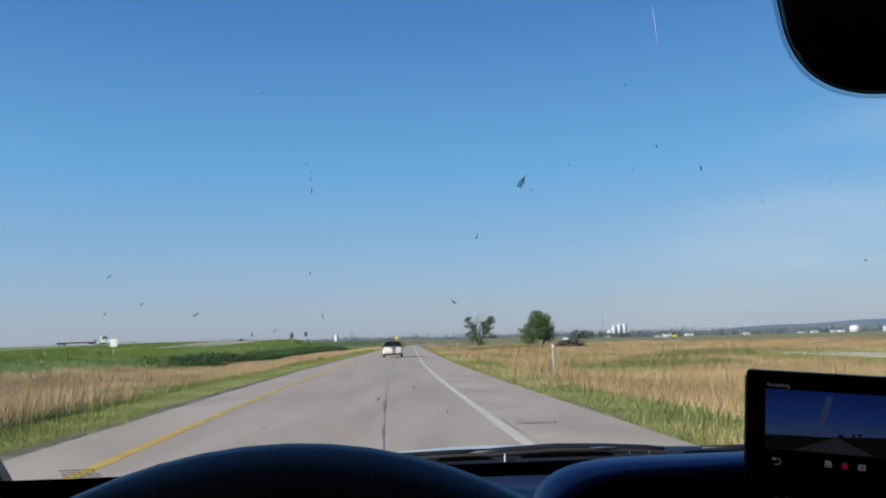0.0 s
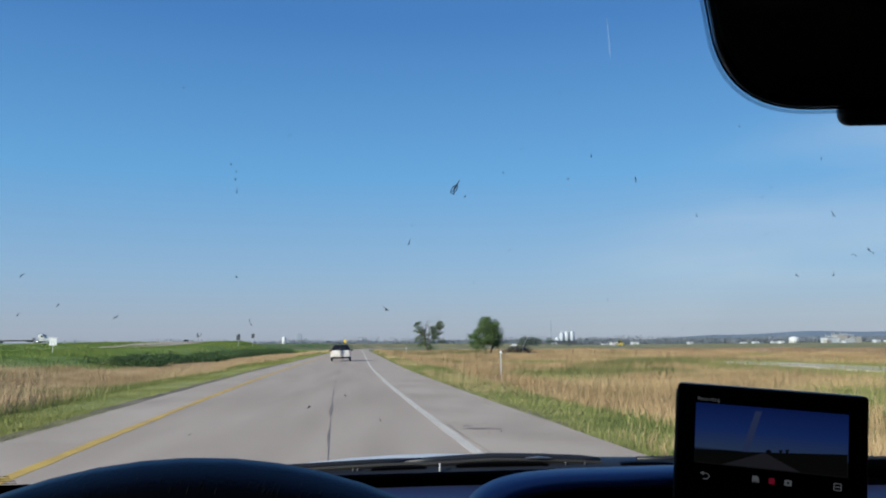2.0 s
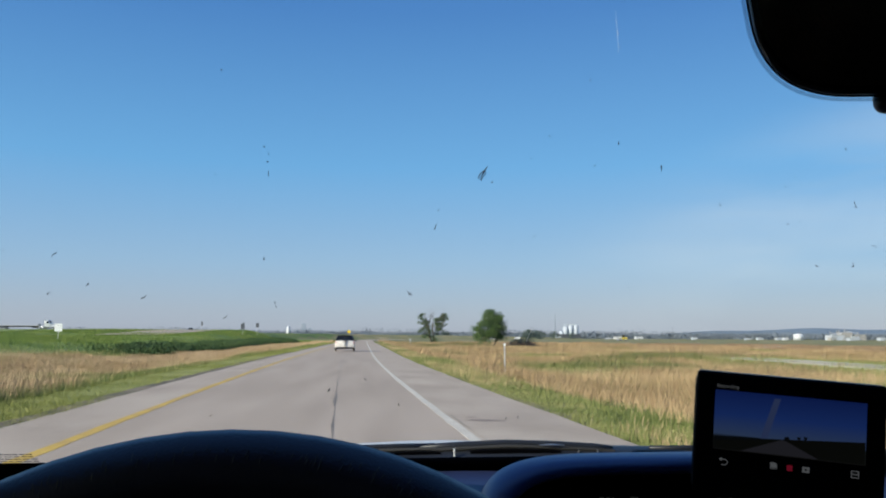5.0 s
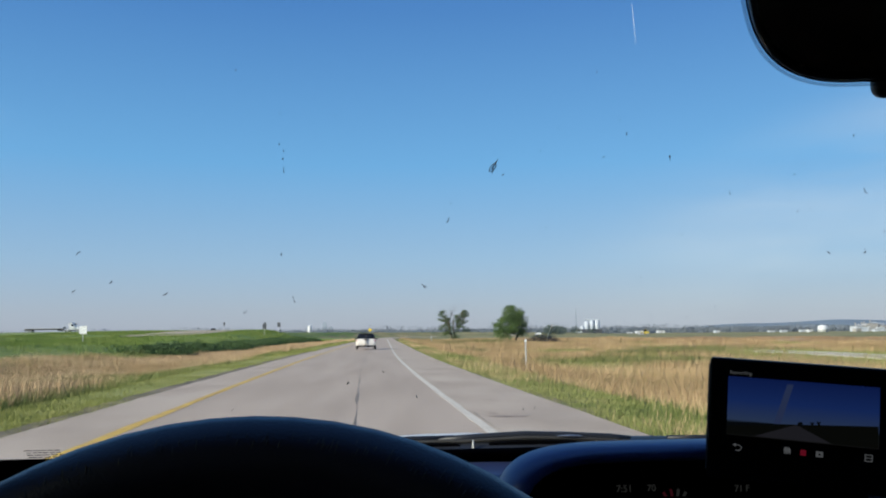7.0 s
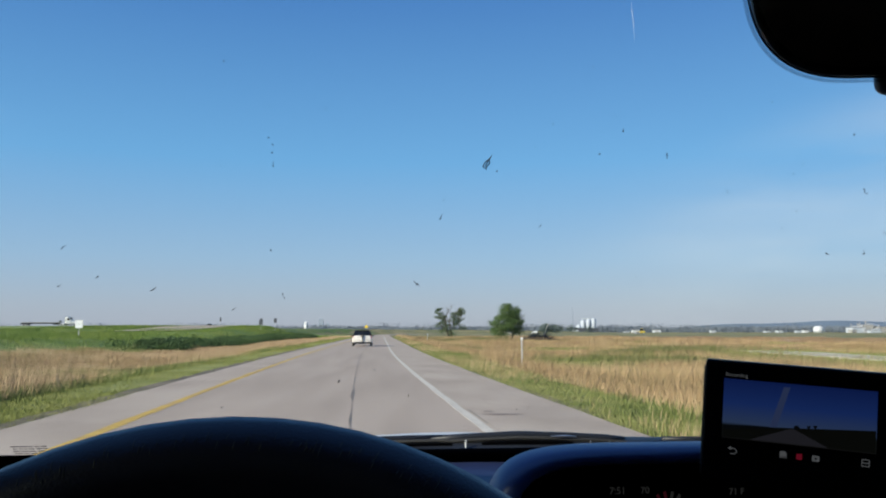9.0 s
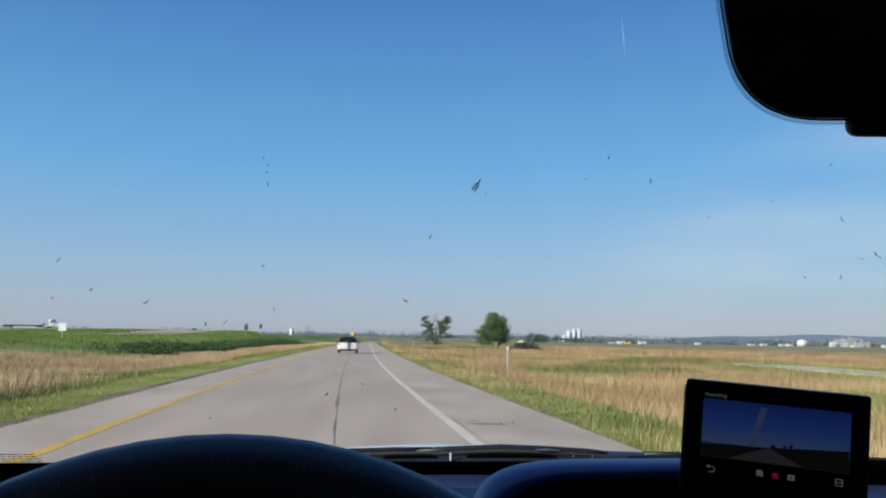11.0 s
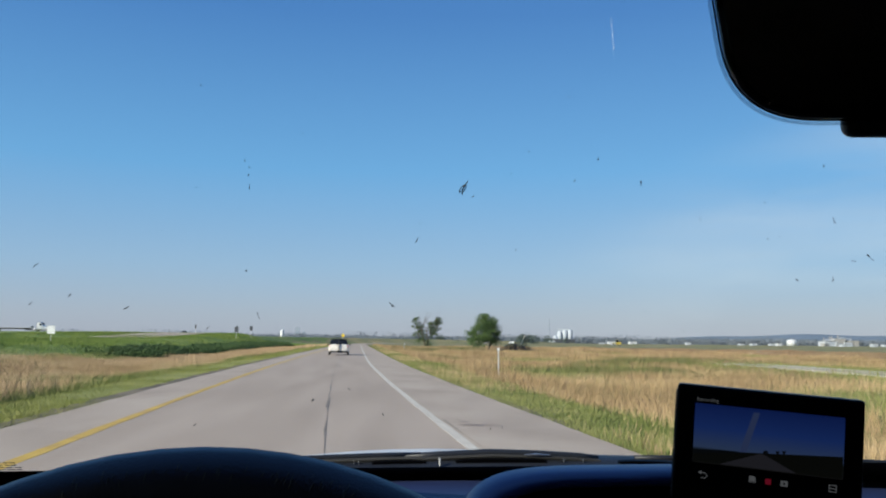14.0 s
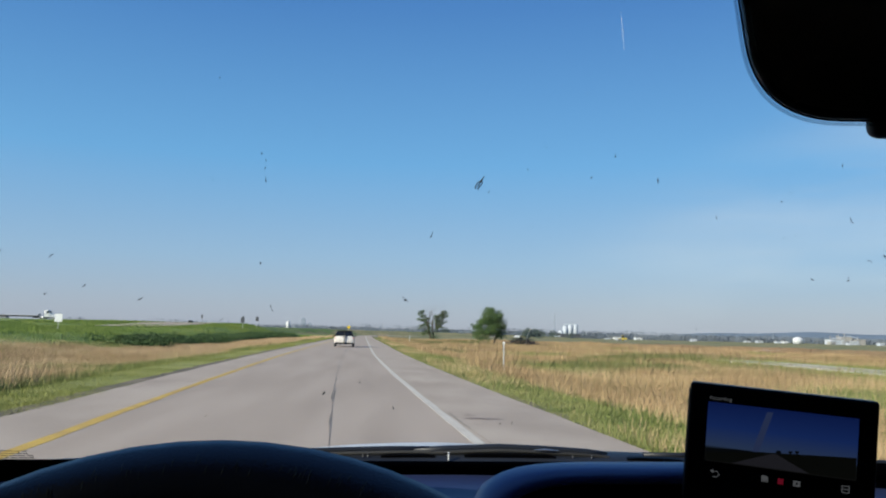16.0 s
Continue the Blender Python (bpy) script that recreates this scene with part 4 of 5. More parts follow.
shown("shown_car", [(-0.0020, skyline(0) - 0.0010), (0.0014, skyline(0) - 0.0010), (0.0014, skyline(0) + 0.0008), (0.0006, skyline(0) + 0.0018), (-0.0012, skyline(0) + 0.0018), (-0.0020, skyline(0) + 0.0008)], SHOWN_DARK, 0.0018)
shown_tree(0.0070, 0.0026, 0.0026)
shown_tree(0.0110, 0.0030, 0.0026)
words("Recording", 0.0035, ICON, dash_cam, on_case(-0.0390, 0.0320))


def on_face(bm, dx, dz):
    bmesh.ops.translate(bm, vec=(dx, -0.0011, dz), verts=bm.verts)
    return bm


bm = tube([(-0.0016, 0, 0.0018), (0.0012, 0, 0.0018), (0.0026, 0, 0.0), (0.0012, 0, -0.0018), (-0.0016, 0, -0.0018)], 0.00035, 6)
bm = tube([(-0.0034, 0, 0.0018), (-0.0012, 0, 0.0018)], [0.0001, 0.0014], 6, bm)
part("icon", on_face(bm, -0.0395, -0.0192), ICON, dash_cam, "white return arrow")
bm = bmesh.new()
outline = [(-0.0020, -0.0010), (0.0022, -0.0010), (0.0022, 0.0012), (0.0010, 0.0022), (-0.0020, 0.0022)]
sheets = [[bm.verts.new((x, y, z)) for x, z in outline] for y in (-0.0004, 0.0004)]
bm.faces.new(sheets[0])
for k in range(5):
    bm.faces.new((sheets[0][k], sheets[1][k], sheets[1][(k + 1) % 5], sheets[0][(k + 1) % 5]))
for k in range(4):
    box((0.0006, 0.0008, 0.0010), (-0.0017 + 0.0012 * k, 0, -0.0016), bm=bm)
part("icon", on_face(bm, -0.0080, -0.0178), ICON, dash_cam, "white card symbol")
part("icon", on_face(box((0.0036, 0.0008, 0.0038), (0, 0, 0), 0.0003), 0.0020, -0.0180), REC_RED, dash_cam, "red record symbol")
bm = tube([(0.0010 * math.cos(a), 0, 0.0010 * math.sin(a)) for a in np.linspace(0, 6.28, 10, endpoint=False)], 0.0003, 5, closed=True)
for dx, dz, sx, sz in ((0, 0.0014, 0.0044, 0.0009), (0, -0.0014, 0.0044, 0.0009), (-0.0017, 0, 0.0010, 0.0034), (0.0017, 0, 0.0010, 0.0034)):
    bm = box((sx, 0.0006, sz), (dx, 0, dz), bm=bm)
part("icon", on_face(bm, 0.0120, -0.0180), ICON, dash_cam, "white camera symbol")
bm = None
for dx, dz, sx, sz in ((0, 0.0021, 0.0046, 0.0005), (0, -0.0021, 0.0046, 0.0005), (-0.0021, 0, 0.0005, 0.0044), (0.0021, 0, 0.0005, 0.0044), (0, 0, 0.0044, 0.0005)):
    bm = box((sx, 0.0006, sz), (dx, 0, dz), bm=bm)
part("icon", on_face(bm, 0.0415, -0.0172), ICON, dash_cam, "white film symbol")
# added strip colours the case's left side paler, as if lit
part("lit_side_strip", box((0.0016, 0.010, 0.074), (-0.0597, 0.008, 0), 0.0006), SHEEN_TONE, dash_cam, "paler strip for the lit side of the case")
part("mount_arm", tube([(0, 0.014, -0.004), (0.0, 0.040, 0.0), (0.0, 0.062, -0.012)], [0.011, 0.009, 0.010], 10), BLACK_TRIM, dash_cam, "", True)
part("suction_cup", tube([(0.0, 0.062, -0.010), (0.0, 0.064, -0.021)], [0.014, 0.024], 18), RUBBER, dash_cam, "", True)

# turf over the bank
here = LAND
V, F = grid(np.arange(-110.0, -14.0, 1.5), np.arange(-140.0, 420.0, 4.0))
turn = axis(V[:, 1])
V[:, 0] += turn
V[:, 2] = grade(V[:, 0], V[:, 1]) + 0.04 * ease(15, 18, -(V[:, 0] - turn)) - 0.05 * (1 - ease(15, 18, -(V[:, 0] - turn)))
bank = raw("bank_turf", V, F, BANK)
bank.data.shade_smooth()
setting(bank, "short green turf covering the highway bank", "turf")


# ---- growth ----
def leaves(points, size, rng, flat=0.0):
    """Small bent leaf clumps: one quad each, turned at random."""
    n = len(points)
    a = rng.normal(size=(n, 3))
    a /= np.linalg.norm(a, axis=1)[:, None]
    b = rng.normal(size=(n, 3))
    b -= a * (a * b).sum(1)[:, None]
    b /= np.linalg.norm(b, axis=1)[:, None]
    s = (size * rng.uniform(0.6, 1.4, n))[:, None]
    w = s * rng.uniform(0.45, 0.8, n)[:, None]
    V = np.stack([points - a * s, points - b * w, points + a * s, points + b * w], 1).reshape(-1, 3)
    return V, np.arange(4 * n).reshape(-1, 4)


def limbs(bm, start, direction, length, radius, depth, rng, tips, spread_by=0.6, lift=0.12, sides=6):
    """A tapering limb with side limbs; tips gathers where leaves sit."""
    pts, p, d = [start.copy()], start.copy(), direction.normalized()
    steps = 5
    for k in range(steps):
        d = (d + Vector((rng.normal(0, 0.12), rng.normal(0, 0.12), rng.normal(0, 0.08) + lift * 0.25))).normalized()
        p = p + d * (length / steps)
        pts.append(p.copy())
    tube(pts, [radius * (1 - 0.75 * k / steps) for k in range(steps + 1)], sides, bm)
    if depth == 0:
        tips.extend(pts[2:])
        return
    if depth == 1:
        tips.extend(pts[4:])
    for k in range(rng.integers(4, 6)):
        i = int(rng.integers(2, steps + 1))
        side_way = Vector((rng.normal(), rng.normal(), rng.normal(0, 0.5) + 0.25)).normalized()
        limbs(bm, pts[i], d * (1 - spread_by) + side_way * spread_by + Vector((0, 0, lift)), length * rng.uniform(0.5, 0.72), radius * (1 - 0.75 * i / steps) * 0.7, depth - 1, rng, tips, spread_by, lift, max(4, sides - 1))


def tree(at, stems, crowns, leaf, leaf_size, per_tip, seed, label, group="", jitter=0.32, fill=8.0, dense=40, size=1.0):
    """A tree: stems are (start, way, length, radius, depth); crowns keep leaves within soft ellipsoids."""
    rng = np.random.default_rng(seed)
    z = float(grade(at[0], at[1])) - 0.05
    root = thing("tree", pose(at[0], at[1], z) @ Matrix.Diagonal((size, size, size, 1)), label, "tree", group)
    bm, tips = bmesh.new(), []
    for s, way, length, radius, depth in stems:
        limbs(bm, Vector(s), Vector(way), length, radius, depth, rng, tips, 0.62, 0.14)
    part("trunk", bm, BARK, root, "rough brown trunk with branching limbs")
    T = np.array([tuple(t) for t in tips])
    P = np.repeat(T, per_tip, 0) + np.clip(rng.normal(0, jitter, (len(T) * per_tip, 3)), -1.6 * jitter, 1.6 * jitter) * np.array([1, 1, 0.7])
    keep = np.zeros(len(P), bool)
    for c, r in crowns:
        d = (((P - np.array(c)) / np.array(r)) ** 2).sum(1)
        keep |= d < rng.uniform(0.7, 1.15, len(P))
    sprays = [P[keep]]
    for c, r in crowns:
        m = int(fill * r[0] * r[1] * r[2])
        q = rng.normal(size=(m, 3))
        q *= (rng.uniform(0.25, 1.0, m) ** 0.45 / np.linalg.norm(q, axis=1))[:, None]
        q = q * np.array(r) + np.array(c)
        sprays.append(np.repeat(q, dense, 0) + np.clip(rng.normal(0, 1, (m * dense, 3)), -1.7, 1.7) * np.array([0.30, 0.30, 0.17]) * jitter / 0.32)
    V, F = leaves(np.concatenate(sprays), leaf_size, rng)
    crown = raw("crown", V, F, leaf, root)
    crown["label"] = "uneven leafy crown with gaps"
    return root


# broad green tree beside the brush pile
rng = np.random.default_rng(3)
stems = [((0, 0, 0), (0.03, 0, 1), 2.6, 0.17, 2)]
for k in range(9):
    a = k * 2.4
    stems.append(((0.02 * k * 0.2, 0, 1.2 + 0.28 * k), (math.cos(a) * 1.0, math.sin(a) * 1.0, 0.55 + 0.09 * k), (2.6 - 0.10 * k) * (0.66 if math.cos(a) > 0.2 else 1.0), 0.085, 2))
tree((22.3, 50.6), stems, [((-0.95, 0, 2.9), (2.5, 2.4, 1.5)), ((-0.40, 0, 4.4), (1.95, 1.8, 1.6)), ((0.50, 0, 3.1), (1.65, 1.6, 1.6)), ((-1.8, 0, 1.8), (1.7, 1.7, 0.85)), ((-0.15, 0, 5.6), (1.2, 1.1, 0.95)), ((0.9, 0, 1.7), (1.0, 1.0, 0.5))], LEAF, 0.056, 10, 21, "rounded bright green leafy tree standing in rough grass", "", 0.36, 9.0, 150, 1.03)
# pair of open, wind-blown trees
tree((18.3, 134.0), [((0, 0, 0), (-0.22, 0, 1), 5.6, 0.24, 2), ((-0.1, 0, 1.0), (-0.6, 0.1, 1), 3.6, 0.10, 2), ((-0.6, 0, 3.0), (-0.5, 0, 0.9), 3.6, 0.09, 2), ((-0.3, 0, 1.8), (-1.0, 0.2, 0.6), 3.0, 0.07, 2), ((-0.9, 0, 4.2), (-0.35, 0, 1), 3.8, 0.08, 2)],
     [((-2.5, 0, 7.0), (1.0, 1.0, 1.1)), ((-1.9, 0, 5.7), (1.0, 1.0, 0.9)), ((-3.0, 0, 5.5), (0.9, 0.8, 0.5)), ((-1.3, 0, 4.4), (0.9, 0.9, 1.0)), ((-2.6, 0, 3.5), (1.4, 1.0, 0.45)), ((-0.8, 0, 3.0), (0.9, 0.9, 0.9)), ((-1.6, 0, 2.0), (1.3, 1.0, 0.6)), ((0.1, 0, 1.6), (0.8, 0.8, 0.9))], LEAF_DARK, 0.085, 9, 5, "open-crowned tree with a leaning trunk beside its twin", "pair of trees", 0.38, 9.0, 90, 1.0)
tree((19.0, 134.5), [((0, 0, 0), (0.10, 0, 1), 5.4, 0.26, 2), ((0.2, 0, 2.6), (0.45, 0, 1), 4.6, 0.11, 2), ((0.4, 0, 3.8), (0.45, 0.1, 1), 4.4, 0.10, 2), ((0.3, 0, 3.4), (0.1, 0, 1), 3.2, 0.09, 2), ((0.5, 0, 3.4), (1.0, 0, 0.5), 3.0, 0.08, 2)],
     [((0.9, 0, 4.6), (1.15, 1.1, 1.3)), ((0.7, 0, 6.0), (0.95, 1.0, 0.9)), ((1.9, 0, 6.4), (1.1, 1.1, 0.9)), ((2.7, 0, 7.6), (0.95, 1.0, 0.75)), ((3.2, 0, 6.9), (0.6, 0.7, 0.6)), ((2.5, 0, 4.9), (1.1, 1.0, 0.5)), ((1.9, 0, 3.8), (1.0, 0.9, 0.5)), ((0.3, 0, 3.4), (0.6, 0.7, 0.7)), ((0.1, 0, 0.6), (0.7, 0.7, 0.7))], LEAF_DARK, 0.085, 9, 8, "open-crowned tree swept to one side beside its twin", "pair of trees", 0.38, 9.0, 90, 1.0)
# tall willow-like tree passed earlier
tree((57, -177), [((0, 0, 0), (0.05, 0, 1), 8.0, 0.32, 2), ((0.2, 0, 3), (-0.35, 0, 1), 7.0, 0.16, 2), ((0.2, 0, 4), (0.4, 0.1, 1), 7.5, 0.16, 2), ((0, 0, 1), (-0.8, 0, 1), 4.0, 0.1, 2), ((0, 0, 1), (0.8, 0, 1), 4.0, 0.1, 2), ((0.3, 0, 7), (0.1, 0.1, 1), 5.0, 0.1, 2)],
     [((0.6, 0, 12.5), (3.2, 3.0, 3.6)), ((1.0, 0, 8.0), (3.2, 3, 2.8)), ((0.2, 0, 3.2), (4.6, 4, 3.2))], LEAF, 0.24, 8, 9, "tall ragged tree with a bushy foot in rough grass", "", 0.5, 1.2)


def shrubs(name, spots, leaf, size, per, rng, label):
    """Low leafy growth: a cloud of leaves over each spot (x, y, radius, height)."""
    allv, allf, base = [], [], 0
    for x, y, r, h in spots:
        q = rng.normal(0, 0.5, (per, 3)) * np.array([r, r, 0])
        q[:, 2] = rng.beta(2, 1.6, per) * h * np.clip(1.15 - (q[:, :2] ** 2).sum(1) / r ** 2 * 0.5, 0.15, 1)
        P = q + np.array([x, y, 0])
        P[:, 2] += grade(P[:, 0], P[:, 1])
        V, F = leaves(P, size, rng)
        allv.append(V)
        allf.append(F + base)
        base += len(V)
    return tagged(raw(name, np.concatenate(allv), np.concatenate(allf), leaf), label, "shrubs", kind="stuff")


rng = np.random.default_rng(17)
spots = []
for k in range(780):
    y = rng.uniform(-12, 205)
    foot = 17 + 32 * float(ease(135, 205, y))
    spots.append((float(axis(y)) - foot - rng.beta(1.3, 2.4) * 5.5 + 1.0, y, rng.uniform(0.8, 1.6), rng.uniform(0.6, 1.3)))
shrubs("bank_shrubs", spots, SHRUB, 0.075, 420, rng, "dense dark green shrubs along the foot of the bank")
spots = [(float(axis(y)) + rng.uniform(7, 26), y, rng.uniform(0.7, 2.0), rng.uniform(0.35, 0.75)) for y in rng.uniform(16, 120, 42)]
shrubs("field_weeds", spots, WEED, 0.055, 170, rng, "patches of green weeds among dry grass")
spots = [(float(axis(y)) + rng.uniform(16, 40), y, rng.uniform(0.8, 1.5), rng.uniform(0.5, 1.0)) for y in rng.uniform(55, 120, 16)]
shrubs("rusty_weeds", spots, RUST, 0.055, 220, rng, "reddish brown seeding weeds in the field")

# heap of dead brush with a leaning stick
heap = thing("brush_heap", pose(27.8, 55.5, float(grade(27.8, 55.5)) - 0.05), "dark heap of dead branches with a leaning stick", "brush heap")
bm, rng = bmesh.new(), np.random.default_rng(4)
for k in range(1000):
    x = rng.normal(0, 1.75)
    y = rng.normal(0, 0.9)
    top_z = 1.55 * math.exp(-(x / 2.9) ** 4 - (y / 1.4) ** 2)
    z = rng.uniform(0, 1) * top_z
    d = Vector((rng.normal(), rng.normal(), rng.normal(0, 0.35))).normalized() * rng.uniform(0.3, 0.9)
    p = Vector((x, y, max(z, 0.03)))
    tube([p - d * 0.5, p + Vector((0, 0, rng.normal(0, 0.04))), p + d * 0.5], [0.022, 0.02, 0.008], 4, bm)
part("branches", bm, BRUSH, heap)
part("stick", tube([(0.5, -0.3, 0.2), (0.75, -0.3, 1.3), (1.15, -0.3, 2.3), (1.6, -0.3, 3.2)], [0.085, 0.075, 0.055, 0.02], 6), PALE_WOOD, heap, "pale leaning stick")


# ---- the car ahead ----
def wheel_set(owner, places, radius, width):
    for x, y in places:
        s = math.copysign(1, x)
        w = part("wheel", tube([(x, y + (radius - 0.09) * math.cos(a), radius + (radius - 0.09) * math.sin(a)) for a in np.linspace(0, 2 * math.pi, 24, endpoint=False)], 0.09, 8, closed=True), RUBBER, owner, "", True)
        part("rim", tube([(x - s * 0.05, y, radius), (x + s * 0.07, y, radius)], radius - 0.13, 18), ALLOY, w)


def hull(rows, n=20, power=5.0):
    """Body loft along y: rows of (y, half width, low z, high z)."""
    return loft([[(x, y, (lo + hi) / 2 + z) for x, z in squircle(w, (hi - lo) / 2, power, n * 2)] for y, w, lo, hi in rows])


here = Matrix.Identity(4)
hatch = thing("hatchback_car", pose(0.50, 73.0, 0.0, 0, 0, -0.8) @ Matrix.Diagonal((0.96, 0.96, 0.88, 1)), "cream hatchback with dark glass driving ahead on the lane", "car")
part("body", hull([(-2.04, 0.74, 0.42, 1.02), (-2.0, 0.84, 0.34, 1.03), (-1.85, 0.89, 0.28, 1.05), (-1.2, 0.90, 0.24, 1.03), (0.0, 0.90, 0.24, 1.00), (1.1, 0.89, 0.26, 0.98), (1.75, 0.84, 0.30, 0.92), (2.0, 0.74, 0.36, 0.80), (2.05, 0.6, 0.42, 0.7)]), CREAM, hatch, "cream painted body", True)
secs = []
for z, w, y0, y1 in ((1.0, 0.84, -1.90, 0.98), (1.20, 0.775, -1.80, 0.62), (1.40, 0.68, -1.64, 0.22), (1.50, 0.62, -1.52, 0.08)):
    secs.append([(x, (y0 + y1) / 2 + y, z) for x, y in squircle(w, (y1 - y0) / 2, 7, 40)])
part("cabin_glass", loft(secs), DARK_GLASS, hatch, "dark tinted cabin glass", True)
secs = []
for z, w, y0, y1 in ((1.49, 0.645, -1.62, 0.10), (1.535, 0.62, -1.62, 0.04), (1.56, 0.52, -1.45, -0.1)):
    secs.append([(x, (y0 + y1) / 2 + y, z) for x, y in squircle(w, (y1 - y0) / 2, 6, 40)])
part("roof", loft(secs), BLACK_TRIM, hatch, "black roof", True)
for s in (-1, 1):
    part("rear_pillar", tube([(s * 0.80, -1.86, 1.02), (s * 0.74, -1.78, 1.22), (s * 0.63, -1.58, 1.47)], 0.035, 8), BLACK_TRIM, hatch, "", True)
    lamp = part("tail_lamp", box((0.11, 0.06, 0.22), (s * 0.76, -2.0, 0.84), 0.03, 2), RED_LENS, hatch, "red tail lamp")
    part("lamp_rim", box((0.13, 0.03, 0.24), (s * 0.76, -1.985, 0.84), 0.03, 2), ALLOY, lamp)
    part("door_mirror", box((0.17, 0.10, 0.13), (s * 0.98, 0.55, 1.03), 0.03, 2), BLACK_TRIM, hatch)
part("rear_bumper", box((1.60, 0.14, 0.16), (0, -2.02, 0.34), 0.05, 3), BLACK_TRIM, hatch, "black lower bumper")
part("number_plate", box((0.34, 0.012, 0.16), (0, -2.065, 0.70), 0.004), SIGN_WHITE, hatch)
rack = part("bike_rack", box((0.055, 0.08, 1.25), (0.0, -2.13, 0.93), 0.015), BLACK_TRIM, hatch, "black bicycle rack standing on the tail")
for z in (0.98, 1.55):
    part("rack_arm", box((0.42, 0.06, 0.05), (0.0, -2.14, z), 0.012), BLACK_TRIM, rack)
wheel_set(hatch, [(s * 0.80, y) for s in (-1, 1) for y in (-1.28, 1.28)], 0.32, 0.2)


# ---- signs and posts ----
here = LAND
def diamond_sign(x, y, z, label, group=""):
    g = float(grade(x, y))
    s = thing("warning_sign", pose(x, y, g), label, "road sign", group)
    part("post", box((0.06, 0.05, z - g + 0.2), (0, 0.04, (z - g + 0.2) / 2), 0.008), GALV, s)
    part("plate", box((1.0, 0.008, 1.0), (0, 0, z - g), 0.0, rot=pose(0, 0, 0, 0, 45, 0)), SIGN_YELLOW, s, "yellow diamond plate")
    part("symbol", box((0.09, 0.006, 0.40), (0, -0.007, z - g - 0.03)), BLACK_TRIM, s, "black arrow shaft")
    return s


diamond_sign(-5.6, 228, 3.05, "yellow diamond warning sign on a steel post beside the ramp")
diamond_sign(58.8, -16.0, 2.5, "orange-yellow diamond sign beside the gravel road")


def back_sign(x, y, w, h, up, label):
    g = float(grade(x, y))
    s = thing("highway_sign", pose(x, y, g), label, "road sign", "signs along the raised highway")
    part("post", box((0.06, 0.05, up + h), (0, 0.05, (up + h) / 2), 0.01), GALV, s)
    part("plate", box((w, 0.02, h), (0, -0.02, up + h / 2), 0.004), SIGN_BACK, s, "grey back of the sign plate")


for x, y, w, h, zc, lab in ((-46.0, 160, 0.45, 1.15, 4.75, "slim"), (-26.2, 104, 0.85, 1.15, 3.35, "broad"), (-31.7, 142, 0.5, 1.0, 4.35, "narrow"), (-25.5, 123, 0.72, 1.1, 3.95, "upright")):
    back_sign(x, y, w, h, max(0.5, zc - float(grade(x, y)) - h / 2), lab + " grey-backed highway sign on a post above the bank")


def marker_post(x, y, label, colour, plate_h=0.0):
    g = float(grade(x, y))
    s = thing("marker_post", pose(x, y, g, 0, random.uniform(-3, 5), 0), label, "marker post", "roadside marker posts")
    part("post", box((0.05, 0.02, 1.25), (0, 0, 0.60), 0.006), GALV, s)
    if plate_h:
        part("plate", box((0.26, 0.012, plate_h), (0, -0.018, 1.25 + plate_h / 2 - 0.15), 0.004), colour, s, "reflective plate")
    else:
        part("reflector", box((0.085, 0.012, 0.085), (0, -0.016, 1.16), 0.004), colour, s, "small pale reflector")


for y in (-203, -178, -150, -122):
    marker_post(float(axis(y)) - 5.4, y, "thin steel post with a yellow reflective plate", SIGN_YELLOW, 0.9)
marker_post(-9.5, -232, "thin steel post with a white reflective plate", SIGN_WHITE, 0.9)
for y in (-197, -130, -54.8, 4.0, 196):
    marker_post(float(axis(y)) + 6.2, y, "leaning pale marker post in roadside grass", SIGN_WHITE)

for x, y in ((-37.7, 25.2),):
    g = float(grade(x, y))
    s = thing("field_sign", pose(x, y, g), "small white sign plate on a post in the green field", "road sign", "white signs in the field")
    part("post", box((0.07, 0.05, 2.0), (0, 0.04, 1.0), 0.008), GALV, s)
    part("plate", box((0.95, 0.012, 1.0), (0, 0, 1.65), 0.004), SIGN_WHITE, s, "blank white plate")

# exit sign by the parting of the ramps
exit_sign = thing("exit_sign", pose(-6.1 + float(axis(-227)), -227, float(grade(-6, -227))), "green exit sign with white letters and a slanting arrow", "road sign")
part("plate", box((2.1, 0.02, 1.25), (0, 0, 2.25), 0.0), SIGN_GREEN, exit_sign)
for dz, sx, sz in ((0.60, 2.1, 0.05), (-0.60, 2.1, 0.05)):
    part("border", box((sx, 0.008, sz), (0, -0.015, 2.25 + dz)), SIGN_WHITE, exit_sign)
for dx in (-1.025, 1.025):
    part("border", box((0.05, 0.008, 1.15), (dx, -0.015, 2.25)), SIGN_WHITE, exit_sign)
    part("post", box((0.10, 0.10, 2.9), (dx * 0.55, 0.08, 1.4), 0.01), WOOD_POST, exit_sign)
words("EXIT", 0.42, SIGN_WHITE, exit_sign, Matrix.Translation((0.05, -0.014, 2.56)) @ pose(0, 0, 0, 90, 0, 0), depth=0.003)
words("61 B", 0.48, SIGN_WHITE, exit_sign, Matrix.Translation((-0.33, -0.014, 2.02)) @ pose(0, 0, 0, 90, 0, 0), depth=0.003)
bm = box((0.13, 0.008, 0.42), (0.60, -0.015, 1.98), rot=pose(0, 0, 0, 0, 45, 0))
tip = bmesh.new()
t = [tip.verts.new(p) for p in ((0.90, -0.019, 2.28), (0.58, -0.019, 2.22), (0.84, -0.019, 1.96))]
b3 = [tip.verts.new((v.co.x, -0.011, v.co.z)) for v in t]
tip.faces.new(t)
for k in range(3):
    tip.faces.new((t[k], b3[k], b3[(k + 1) % 3], t[(k + 1) % 3]))
